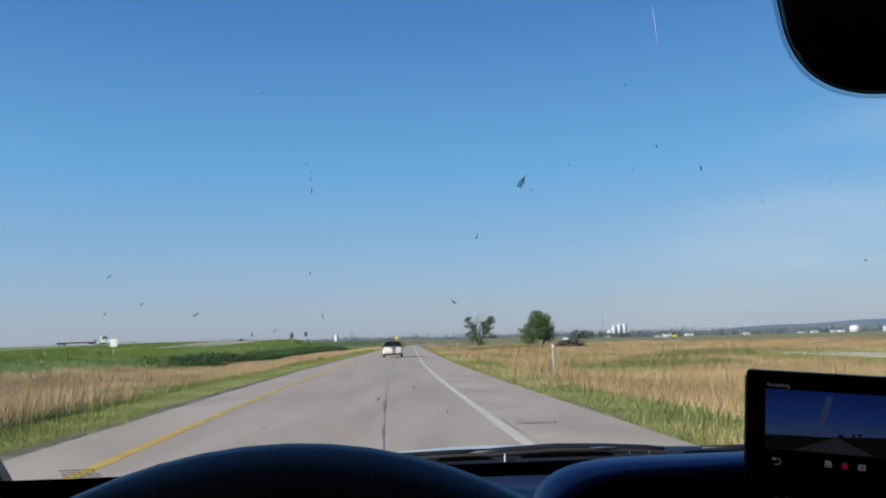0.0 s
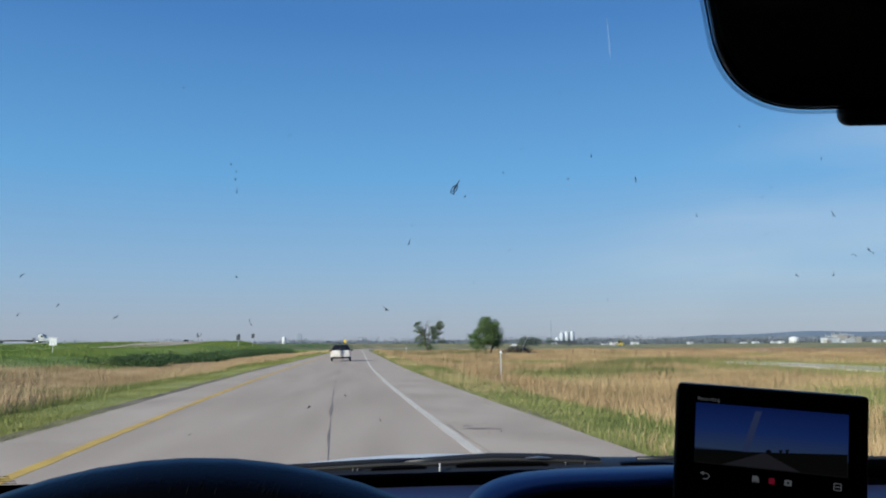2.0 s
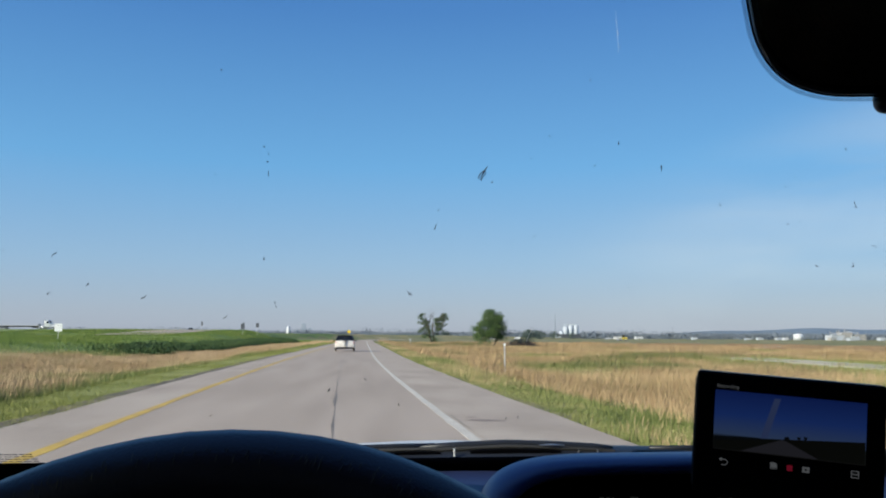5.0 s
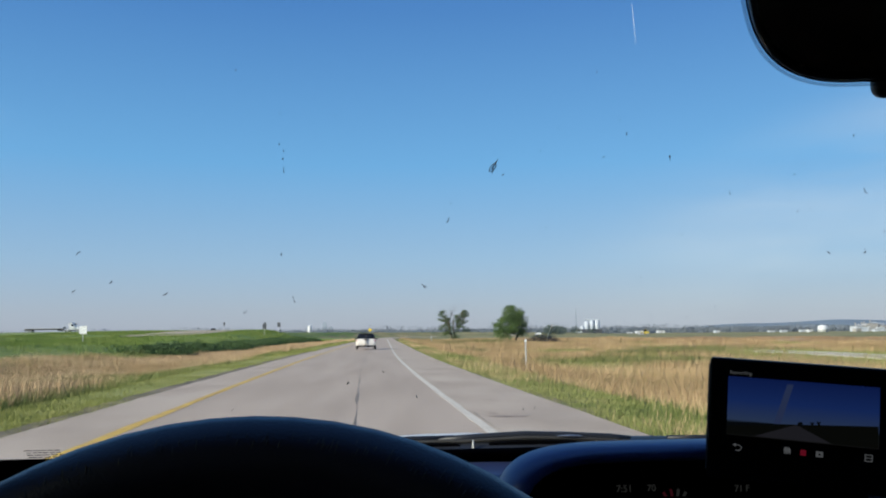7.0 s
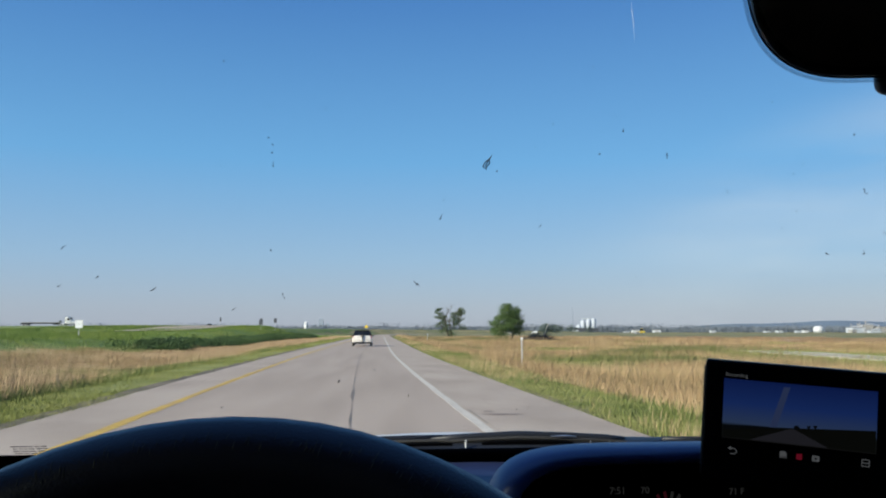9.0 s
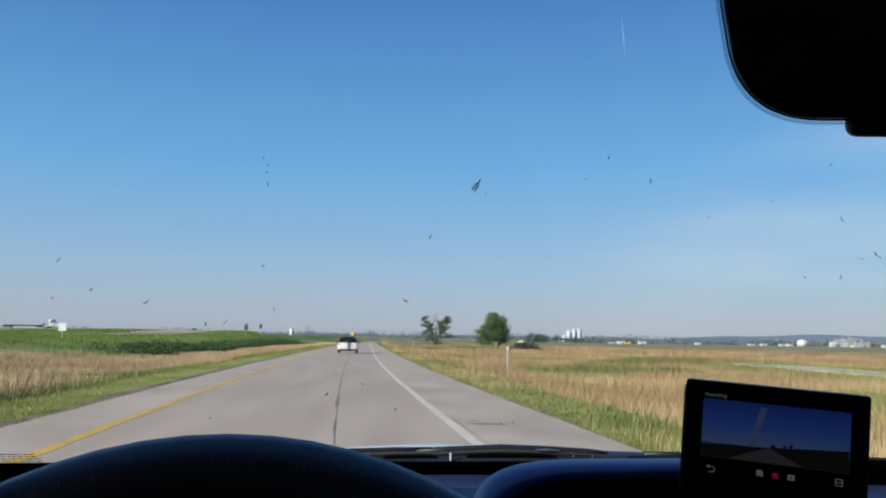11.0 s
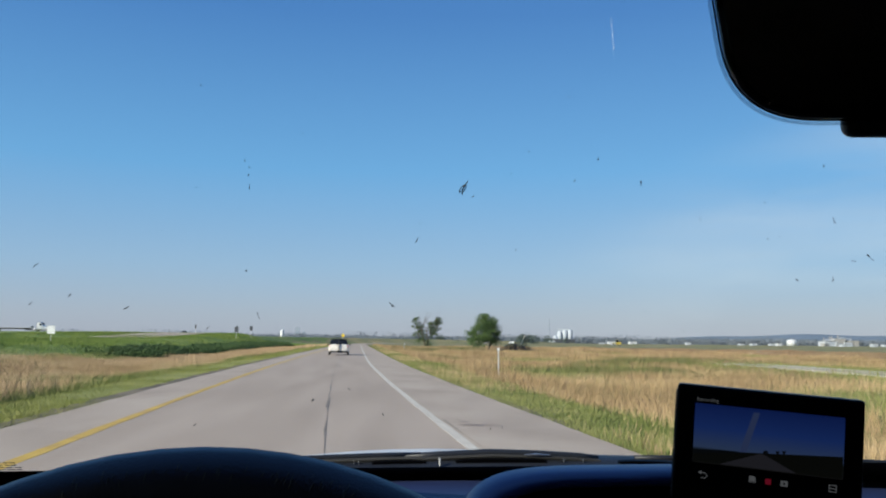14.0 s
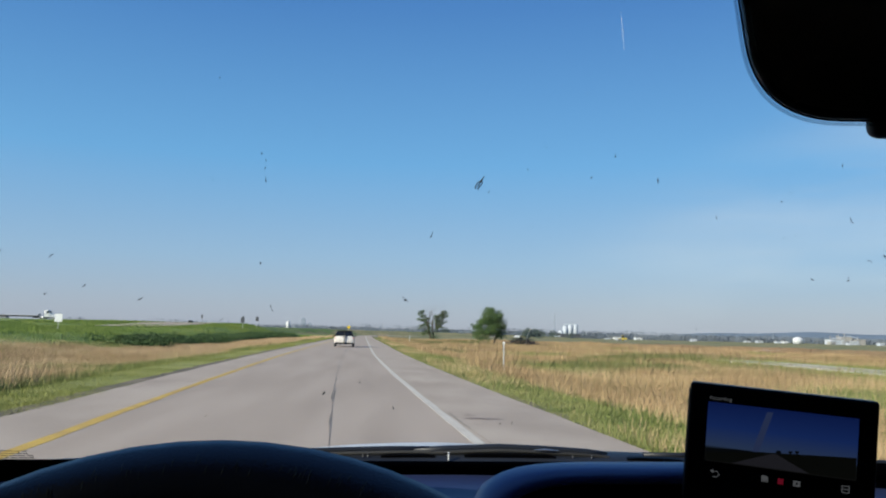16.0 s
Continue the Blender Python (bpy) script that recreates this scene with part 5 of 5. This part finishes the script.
part("arrow", merge(bm, tip), SIGN_WHITE, exit_sign, "white arrow pointing up and aside")


def street_lamp(x, y, height, way, label):
    g = float(grade(x, y))
    s = thing("street_lamp", pose(x, y, g), label, "street lamp", "lamps along the ramps")
    part("pole", tube([(0, 0, 0), (0, 0, height * 0.5), (0, 0, height - 1.6)], [0.13, 0.105, 0.075], 14), GALV, s, "", True)
    part("base", box((0.36, 0.36, 0.12), (0, 0, 0.05), 0.02), GALV, s)
    for lift in (0.0, -0.55):
        part("arm", tube([(0, 0, height - 1.7 + lift), (way * 1.2, 0, height - 0.8 + lift * 0.6), (way * 2.4, 0, height - 0.15 + lift * 0.15), (way * 3.3, 0, height)], [0.04, 0.035, 0.03, 0.03], 8), GALV, s, "", True)
    part("lamp_head", box((0.80, 0.28, 0.14), (way * 3.6, 0, height), 0.05, 3), GALV, s, "grey lamp head")


street_lamp(5.6 + float(axis(-233)), -233, 13.4, -1, "tall galvanised street lamp with a trussed arm in the verge")
street_lamp(-13.4 + float(axis(-199)), -199, 13.3, -1, "tall galvanised street lamp with a trussed arm in the verge")
mast = thing("high_mast", pose(-81.9, 75.2, float(grade(-81.9, 75.2))), "slender grey high mast with a lamp ring", "light mast")
part("pole", tube([(0, 0, 0), (0, 0, 24.5)], [0.24, 0.10], 12), GALV, mast, "", True)
part("lamp_ring", tube([(0.6 * math.cos(a), 0.6 * math.sin(a), 24.3) for a in np.linspace(0, 6.283, 12, endpoint=False)], 0.09, 6, closed=True), GALV, mast)
utility = thing("utility_pole", pose(37, -181, float(grade(37, -181))), "bare weathered wooden pole in a field", "pole")
part("shaft", tube([(0, 0, 0), (0, 0, 9.8)], [0.16, 0.11], 10), WOOD_POST, utility, "", True)
part("bracket", box((0.6, 0.08, 0.08), (0.3, 0, 9.6), 0.01), GALV, utility)
post = thing("fence_post", pose(9.5, -290, float(grade(9.5, -290))), "grey weathered wooden fence post", "fence post", "posts of the field fence")
part("shaft", tube([(0, 0, -0.1), (0, 0, 1.25)], [0.06, 0.055], 8), WOOD_POST, post)
for k in range(1, 16):
    x, y = 9.5 + 0.35 * k, -290 + 6.5 * k
    copy_thing(post, here @ pose(x, y, float(grade(x, y)), random.uniform(-4, 4), random.uniform(-4, 4), 0))


# ---- traffic on the raised highway ----
ty = 196.0
truck = thing("flatbed_truck", pose(-104.6, ty, float(grade(-104.6, ty)) + 0.05, 0, 0, -90), "white truck with an empty flatbed on the raised highway", "truck")
cab = part("cab", hull([(2.0, 1.10, 1.0, 3.05), (2.1, 1.22, 0.9, 3.2), (2.9, 1.22, 0.9, 3.25), (3.3, 1.18, 0.9, 2.9), (3.75, 1.12, 0.9, 2.15), (3.8, 1.10, 0.9, 2.0)], 20, 12.0), WHITE_METAL, truck, "white cab")
for s in (-1, 1):
    part("side_window", box((0.04, 0.62, 0.62), (s * 1.215, 2.95, 2.50), 0.01), DARK_GLASS, cab)
    part("fuel_tank", tube([(s * 0.95, 0.9, 0.85), (s * 0.95, 2.3, 0.85)], 0.32, 14), ALLOY, truck, "", True)
    part("exhaust_stack", tube([(s * 1.05, 1.85, 1.0), (s * 1.05, 1.85, 3.5)], 0.09, 10), ALLOY, truck, "", True)
    part("mud_wing", box((0.42, 1.30, 0.10), (s * 0.98, 4.55, 1.12), 0.04), WHITE_METAL, truck)
part("windscreen", box((1.95, 0.06, 0.85), (0, 3.52, 2.50), 0.02, rot=pose(0, 0, 0, 0, 0, 0)), DARK_GLASS, cab, "dark windscreen")
part("bonnet", hull([(3.75, 1.02, 0.85, 1.98), (4.6, 0.98, 0.85, 1.88), (5.2, 0.90, 0.85, 1.72), (5.32, 0.82, 0.9, 1.6)], 20, 8.0), WHITE_METAL, truck, "long white bonnet")
part("grille", box((1.20, 0.06, 0.72), (0, 5.32, 1.26), 0.03), BLACK_TRIM, truck, "dark grille")
part("front_bumper", box((2.3, 0.25, 0.34), (0, 5.35, 0.62), 0.06), ALLOY, truck)
part("sun_visor", box((1.9, 0.30, 0.05), (0, 3.55, 3.02), 0.015), BLACK_TRIM, cab)
part("chassis", box((0.9, 6.6, 0.28), (0, 1.2, 0.82), 0.03), BLACK_TRIM, truck, "dark chassis frame")
bed = part("bed", box((2.5, 12.5, 0.16), (0, -6.2, 1.42), 0.02), ROOF_GREY, truck, "empty grey flat bed")
part("bed_beam", box((0.8, 12.0, 0.34), (0, -6.2, 1.16), 0.03), BLACK_TRIM, bed)
part("headboard", box((2.4, 0.12, 0.55), (0, 0.0, 1.75), 0.03), ROOF_GREY, bed)
wheel_set(truck, [(s * 1.0, y) for s in (-1, 1) for y in (-11.6, -10.4, 0.3, 1.5, 4.55)], 0.5, 0.3)


def small_car(x, y, turn, paint, label, lift=0.12):
    c = thing("car", pose(x, y, float(grade(x, y)) + lift, 0, 0, turn), label, "car", "cars on the highway")
    part("body", hull([(-2.2, 0.72, 0.4, 0.85), (-1.9, 0.88, 0.28, 0.98), (0, 0.9, 0.26, 0.98), (1.6, 0.86, 0.28, 0.88), (2.2, 0.7, 0.38, 0.7)]), paint, c, "", True)
    part("cabin_glass", loft([[(px, -0.3 + py, z) for px, py in squircle(w, h, 6, 32)] for z, w, h in ((0.95, 0.8, 1.55), (1.25, 0.7, 1.1), (1.42, 0.6, 0.8))]), DARK_GLASS, c, "", True)
    wheel_set(c, [(s * 0.8, yy) for s in (-1, 1) for yy in (-1.35, 1.35)], 0.32, 0.2)


small_car(float(axis(235)) - 66, 235, 0, BLACK_TRIM, "dark car far along the raised highway")

small_car(-146.0, 198, -90, BLACK_TRIM, "dark car following the flatbed truck on the highway", 0.03)


def van(x, y, paint, label, length=5.4, tall=2.3):
    v = thing("van", pose(x, y, float(grade(x, y)), 0, 0, 80), label, "van", "vehicles across the fields")
    part("body", hull([(-length / 2, 0.85, 0.5, tall - 0.1), (-length / 2 + 0.1, 0.98, 0.4, tall), (length * 0.18, 0.98, 0.4, tall), (length * 0.32, 0.94, 0.4, tall * 0.62), (length / 2, 0.82, 0.45, tall * 0.46)], 20, 9.0), paint, v)
    part("windscreen", box((1.6, 0.5, 0.5), (0, length * 0.25, tall * 0.76), 0.08), DARK_GLASS, v)
    wheel_set(v, [(s * 0.88, yy) for s in (-1, 1) for yy in (-length * 0.3, length * 0.3)], 0.36, 0.2)


van(0.205 * 640, 640, WHITE_METAL, "white van parked far across the field")
van(0.173 * 600, 600, ROOF_GREY, "grey van parked far across the field", 4.8, 2.6)
loader = thing("yellow_loader", pose(158, 420, float(grade(158, 420)), 0, 0, 85), "yellow wheel loader far across the field", "loader")
part("body", hull([(-2.6, 1.0, 0.8, 2.0), (-2.4, 1.15, 0.7, 2.2), (-0.4, 1.15, 0.7, 2.3), (0.2, 1.0, 0.8, 1.7), (1.6, 0.8, 0.8, 1.4)], 16, 8.0), DULL_YELLOW, loader)
cab = part("cab", box((1.5, 1.4, 1.5), (0, -0.3, 2.7), 0.08), DARK_GLASS, loader, "dark glazed cab")
part("cab_roof", box((1.7, 1.6, 0.14), (0, -0.3, 3.5), 0.04), DULL_YELLOW, cab)
for s in (-1, 1):
    part("lift_arm", tube([(s * 0.6, 0.6, 1.7), (s * 0.6, 2.0, 1.6), (s * 0.6, 2.9, 0.9)], 0.13, 6), DULL_YELLOW, loader)
part("bucket", hull([(2.7, 1.3, 0.2, 1.3), (3.0, 1.35, 0.15, 1.1), (3.6, 1.3, 0.12, 0.4)], 14, 8.0), ROOF_GREY, loader)
wheel_set(loader, [(s * 1.0, yy) for s in (-1, 1) for yy in (-1.6, 1.3)], 0.7, 0.4)


# ---- the distance ----
def shed(x, y, w, d, h, material, label, group="", roof=ROOF_GREY):
    s = thing("warehouse", pose(x, y, float(grade(x, y)) - 0.2), label, "building", group)
    part("walls", box((w, d, h), (0, 0, h / 2)), material, s)
    bm = bmesh.new()
    prof = [(-w / 2 - 0.4, h), (0, h + min(w, 30) * 0.07), (w / 2 + 0.4, h), (w / 2 + 0.4, h + 0.3), (0, h + min(w, 30) * 0.07 + 0.3), (-w / 2 - 0.4, h + 0.3)]
    part("roof", loft([[(a, yy, b) for a, b in prof] for yy in (-d / 2 - 0.4, d / 2 + 0.4)], bm), roof, s)
    for k in range(max(1, int(w // 9))):
        part("door", box((3.0, 0.1, h * 0.55), (-w / 2 + 4 + k * 9, -d / 2 - 0.06, h * 0.275)), ROOF_GREY, s)


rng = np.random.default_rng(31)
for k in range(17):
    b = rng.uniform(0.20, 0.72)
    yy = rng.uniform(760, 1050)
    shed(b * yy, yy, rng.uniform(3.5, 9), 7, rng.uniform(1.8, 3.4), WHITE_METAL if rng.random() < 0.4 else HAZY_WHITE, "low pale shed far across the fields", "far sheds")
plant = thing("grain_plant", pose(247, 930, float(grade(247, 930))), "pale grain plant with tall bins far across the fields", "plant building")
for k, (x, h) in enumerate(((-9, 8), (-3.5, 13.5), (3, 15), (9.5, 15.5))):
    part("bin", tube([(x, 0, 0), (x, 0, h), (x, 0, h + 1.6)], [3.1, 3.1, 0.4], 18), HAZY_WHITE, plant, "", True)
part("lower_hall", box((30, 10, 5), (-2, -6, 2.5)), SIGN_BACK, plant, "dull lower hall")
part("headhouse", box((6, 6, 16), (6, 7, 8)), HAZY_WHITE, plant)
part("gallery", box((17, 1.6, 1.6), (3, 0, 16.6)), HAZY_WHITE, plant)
works = thing("factory", pose(596, 915, float(grade(596, 915))), "pale factory with pipes and tanks far across the fields", "factory")
for x, y, w, d, h, m in ((-14, 0, 16, 16, 6, HAZY_WHITE), (0, 2, 13, 12, 9.5, CONCRETE), (9, -2, 9, 12, 5, HAZY_WHITE), (17, 0, 12, 14, 7, CONCRETE), (-4, -6, 8, 6, 4, ROOF_GREY), (-20, -4, 7, 8, 3.5, CONCRETE)):
    part("block", box((w, d, h), (x, y, h / 2)), m, works)
    part("roof_rim", box((w + 0.6, d + 0.6, 0.5), (x, y, h + 0.2)), ROOF_GREY, works)
for x, h in ((-17, 11), (-13, 9.5), (-9, 12), (-6, 13), (2, 14.5), (5, 12), (12, 9), (19, 10.5)):
    part("stack", tube([(x, 4, 0), (x, 4, h)], 0.55, 10), CONCRETE, works)
part("pipe_rack", tube([(-20, -3, 7.5), (-6, -3, 8.2), (4, -3, 11), (16, -3, 8.5)], 0.5, 8), HAZY_WHITE, works)
tank = thing("storage_tank", pose(540, 925, float(grade(540, 925))), "round white tank far across the fields", "tank")
part("shell", tube([(0, 0, 0), (0, 0, 7), (0, 0, 8.5)], [6, 6, 1.0], 24), WHITE_METAL, tank, "", True)
silo = thing("silo", pose(-118, 1180, float(grade(-118, 1180))), "slim white silo on the skyline", "silo")
part("shell", tube([(0, 0, 0), (0, 0, 15.5), (0, 0, 17)], [3.0, 3.0, 0.5], 18), WHITE_METAL, silo, "", True)
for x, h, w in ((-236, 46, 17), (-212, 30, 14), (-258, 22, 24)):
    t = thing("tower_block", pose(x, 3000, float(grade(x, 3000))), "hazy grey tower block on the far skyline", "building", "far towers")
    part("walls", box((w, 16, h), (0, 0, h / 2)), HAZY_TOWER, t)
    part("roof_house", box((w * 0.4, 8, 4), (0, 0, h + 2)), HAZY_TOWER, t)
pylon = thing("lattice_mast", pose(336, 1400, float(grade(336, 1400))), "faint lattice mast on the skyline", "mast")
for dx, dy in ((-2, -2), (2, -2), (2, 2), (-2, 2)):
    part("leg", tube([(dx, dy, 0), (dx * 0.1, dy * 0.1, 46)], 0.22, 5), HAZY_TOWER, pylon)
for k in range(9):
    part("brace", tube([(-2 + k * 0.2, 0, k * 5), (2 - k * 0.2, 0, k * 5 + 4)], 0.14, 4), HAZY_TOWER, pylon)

# distance haze here is painted into the material colours
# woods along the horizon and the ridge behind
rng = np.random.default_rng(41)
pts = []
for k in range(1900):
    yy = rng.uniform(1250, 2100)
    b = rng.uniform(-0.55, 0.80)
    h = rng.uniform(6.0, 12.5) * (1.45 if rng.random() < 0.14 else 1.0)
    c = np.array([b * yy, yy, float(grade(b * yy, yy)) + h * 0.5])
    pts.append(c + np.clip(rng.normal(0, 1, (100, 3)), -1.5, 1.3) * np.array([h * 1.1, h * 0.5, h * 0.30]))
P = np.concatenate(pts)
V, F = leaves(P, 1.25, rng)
tagged(raw("hazy_woods", V, F, HAZY_WOODS), "hazy belt of far trees along the horizon", "woods", kind="stuff")
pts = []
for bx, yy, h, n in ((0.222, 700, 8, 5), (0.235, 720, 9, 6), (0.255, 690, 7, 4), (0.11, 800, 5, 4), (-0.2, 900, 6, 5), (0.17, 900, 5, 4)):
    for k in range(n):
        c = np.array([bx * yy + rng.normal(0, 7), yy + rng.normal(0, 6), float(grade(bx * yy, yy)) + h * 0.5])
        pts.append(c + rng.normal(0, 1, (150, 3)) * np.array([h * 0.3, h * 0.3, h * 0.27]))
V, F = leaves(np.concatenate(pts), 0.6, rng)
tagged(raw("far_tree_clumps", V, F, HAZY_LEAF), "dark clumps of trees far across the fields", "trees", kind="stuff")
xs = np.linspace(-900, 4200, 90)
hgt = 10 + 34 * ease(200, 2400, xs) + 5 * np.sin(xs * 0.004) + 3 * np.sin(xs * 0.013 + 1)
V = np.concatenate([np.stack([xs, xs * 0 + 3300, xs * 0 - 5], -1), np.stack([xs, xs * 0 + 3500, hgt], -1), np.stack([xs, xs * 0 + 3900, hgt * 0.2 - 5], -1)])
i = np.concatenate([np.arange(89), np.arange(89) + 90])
tagged(raw("backdrop", V, np.stack([i, i + 1, i + 91, i + 90], -1), HAZY_RIDGE), "low hazy blue wooded ridge on the horizon", "ridge", kind="structure")

# bridge over the ramps, far aside
bridge = thing("overpass", pose(-165, -30, -0.5, 0, 0, 12), "grey concrete overpass on round piers", "bridge")
part("deck", box((120, 12, 1.4), (0, 0, 6.6), 0.1), CONCRETE, bridge)
for s in (-1, 1):
    part("parapet", box((120, 0.3, 1.0), (0, s * 5.8, 7.8), 0.05), CONCRETE, bridge)
for x in (-40, -14, 14, 40):
    part("cap_beam", box((2, 11, 1.0), (x, 0, 5.5), 0.1), CONCRETE, bridge)
    for y in (-4, 4):
        part("pier", tube([(x, y, 0), (x, y, 5.2)], 0.6, 14), CONCRETE, bridge, "", True)
# vapour trail high in the sky
trail = thing("vapour_trail", pose(1262, 4000, 1585), "thin white vapour trail high in the sky", "vapour trail", kind="structure")
part("streak", tube([(-6, 0, 110), (-3, 0, 60), (2, 0, 0), (9, 0, -110)], [0.2, 0.5, 0.7, 0.2], 8), SIGN_WHITE, trail)


# ---- grasses ----
def blades(name, n, u_range, y_range, height, width, lean, material, rng, label, thin=1.0, patch=0.0, keep=None):
    """Upright blades, thinning out and widening with distance along the ramp."""
    y0, y1 = y_range
    y = y0 * (y1 / y0) ** (rng.random(n) ** thin)
    u = rng.uniform(*u_range, n)
    far, y = y, y + CAR_Y
    x = u + axis(y)
    if patch:
        f = np.sin(x * 0.31 + 1.7 * np.sin(y * 0.11)) + np.sin(y * 0.23 + 2.1 * np.sin(x * 0.17)) + rng.normal(0, 0.5, n)
        ok = f > patch
        x, y, far = x[ok], y[ok], far[ok]
    if keep is not None:
        ok = keep(x - axis(y), y)
        x, y, far = x[ok], y[ok], far[ok]
    n = len(x)
    z = grade(x, y) - 0.02
    swell = 0.75 + 0.3 * np.sin(x * 0.21 + 1.3 * np.sin(y * 0.09)) * np.sin(y * 0.13 + 1) + 0.15 * np.sin(x * 1.1) * np.sin(y * 0.6)
    h = height * swell * rng.uniform(0.5, 1.25, n)
    w = width * np.maximum(1.0, far / 28.0) * rng.uniform(0.6, 1.3, n)
    a = rng.uniform(0, math.pi, n)
    b = np.stack([np.cos(a) * w, np.sin(a) * w, 0 * a], -1)
    p = np.stack([x, y, z], -1)
    t = p + np.stack([rng.normal(0.05, lean, n) * h, rng.normal(0, lean, n) * h, h], -1)
    V = np.stack([p - b, p + b, t], 1).reshape(-1, 3)
    return tagged(raw(name, V, np.arange(3 * n).reshape(-1, 3), material), label, "grass", kind="stuff")


HOLLOWS = ((8.4, 37.0, 2.8, 13.0), (11.2, 51.0, 3.6, 12.0), (17.0, 65.0, 4.6, 13.0), (22.0, 76.0, 4.5, 11.0), (27.0, 55.0, 7.0, 8.0), (13.0, 105.0, 2.6, 12.0), (15.5, -37.0, 6.5, 4.5), (22.0, -22.0, 6.0, 5.0), (9.0, -10.0, 2.0, 7.0))


def clear_of_hollow(u, y):
    """True outside the green hollows beside the ramp, with ragged edges."""
    ok = np.ones(len(u), bool)
    for cu, cy, ru, ry in HOLLOWS:
        ok &= ((u - cu) / ru) ** 2 + ((y - cy) / ry) ** 2 + 0.5 * np.sin(u * 1.1 + np.sin(y * 0.5)) * np.sin(y * 0.55) > 0.85
    return ok


V, F = grid(np.arange(-7.7, -4.3, 0.35), np.arange(-130.0, 320.0, 2.0))
V[:, 0] += axis(V[:, 1])
V[:, 2] = grade(V[:, 0], V[:, 1]) + 0.012
setting(raw("verge_turf", V, F, LAWN), "mown bright green turf strip beside the shoulder", "turf")
rng = np.random.default_rng(77)
blades("tall_dry_grass", 380000, (-22.0, -6.5), (7.0, 260.0), 0.60, 0.0066, 0.32, STRAW, rng, "tall straw-coloured grass along the ditch", 0.8, -0.35, lambda u, y: ((u > -14.5) | ((y < 0) & (rng.random(len(u)) < 0.7))) & ((u < -7.4) | (rng.random(len(u)) < 0.55)))
blades("ditch_grass", 230000, (-22.0, -6.2), (6.0, 170.0), 0.31, 0.009, 0.36, BLADE, rng, "green grass among the straw of the ditch", 0.8)
blades("ditch_rust", 130000, (-20.0, -6.6), (7.0, 130.0), 0.55, 0.007, 0.32, RUST, rng, "reddish seeding grass in the ditch", 0.8, 0.2)
blades("tall_dry_grass", 620000, (5.4, 60.0), (7.0, 230.0), 0.70, 0.0076, 0.34, FIELD_STRAW, rng, "tall straw-coloured grass in the field", 0.75, -0.5, lambda u, y: ~((u > 23.0) & (u < 36.0) & (y < 2.0)) & (clear_of_hollow(u, y) | (rng.random(len(u)) < 0.12)) & ((u < 14.0 + 3 * np.sin(y * 0.2)) | (y > 100.0) | (rng.random(len(u)) < 0.6)))
blades("hollow_grass", 380000, (6.5, 34.0), (5.0, 190.0), 0.62, 0.010, 0.34, WEED, rng, "dark green growth filling hollows in the field", 0.9, -1.0, lambda u, y: ~clear_of_hollow(u, y))
blades("seeding_grass", 60000, (36.0, 110.0), (62.0, 230.0), 0.60, 0.008, 0.26, RUST, rng, "reddish seeding grass across the middle field", 0.8, -0.6)
blades("field_rust", 90000, (7.5, 45.0), (7.0, 170.0), 0.60, 0.0076, 0.34, RUST, rng, "reddish seeding grass among the field straw", 0.8, 0.55)
blades("field_tufts", 160000, (7.0, 60.0), (9.0, 160.0), 0.50, 0.010, 0.34, WEED, rng, "tufts of darker green grass among straw", 0.75, 0.9)
blades("green_field_grass", 460000, (5.0, 60.0), (7.0, 200.0), 0.29, 0.0085, 0.30, BLADE, rng, "green grass mixed into the field", 0.75, -9.0)
blades("verge_grass", 150000, (3.74, 6.6), (6.0, 200.0), 0.16, 0.008, 0.35, BLADE, rng, "short green verge grass beside the shoulder", 0.9)
blades("verge_grass", 150000, (-7.6, -4.62), (6.0, 200.0), 0.09, 0.008, 0.40, LAWN, rng, "short green verge grass beside the shoulder", 0.9)
blades("edge_tufts", 60000, (-4.75, -4.22), (5.0, 160.0), 0.10, 0.008, 0.5, LAWN, rng, "ragged grass creeping over the pavement edge", 0.8, 0.35)
blades("verge_straw", 30000, (3.85, 8.0), (6.0, 150.0), 0.30, 0.006, 0.30, STRAW, rng, "dry stalks among the verge grass", 0.9, 0.2)
blades("bank_grass", 260000, (-75.0, -15.5), (20.0, 330.0), 0.30, 0.013, 0.30, BANK, rng, "green grass over the highway bank", 0.6)


def near_blades(name, n, u_range, y_range, height, width, material, rng, label):
    """Grass beside and behind the standing car."""
    y = rng.uniform(*y_range, n) + CAR_Y
    x = rng.uniform(*u_range, n) + axis(y)
    h = height * rng.uniform(0.5, 1.2, n)
    a = rng.uniform(0, math.pi, n)
    b = np.stack([np.cos(a) * width, np.sin(a) * width, 0 * a], -1)
    p = np.stack([x, y, grade(x, y) - 0.02], -1)
    t = p + np.stack([rng.normal(0.05, 0.25, n) * h, rng.normal(0, 0.25, n) * h, h], -1)
    V = np.stack([p - b, p + b, t], 1).reshape(-1, 3)
    return tagged(raw(name, V, np.arange(3 * n).reshape(-1, 3), material), label, "grass", kind="stuff")


near_blades("verge_grass", 45000, (4.05, 8.0), (-30.0, 7.0), 0.20, 0.009, BLADE, rng, "short green verge grass beside the shoulder")
near_blades("verge_grass", 40000, (-7.6, -4.9), (-30.0, 7.0), 0.15, 0.009, BLADE, rng, "short green verge grass beside the shoulder")
near_blades("tall_dry_grass", 60000, (7.0, 24.0), (-30.0, 8.0), 0.62, 0.012, STRAW, rng, "tall straw-coloured grass in the field")
near_blades("tall_dry_grass", 45000, (-14.5, -7.0), (-30.0, 8.0), 0.80, 0.011, STRAW, rng, "tall straw-coloured grass along the ditch")
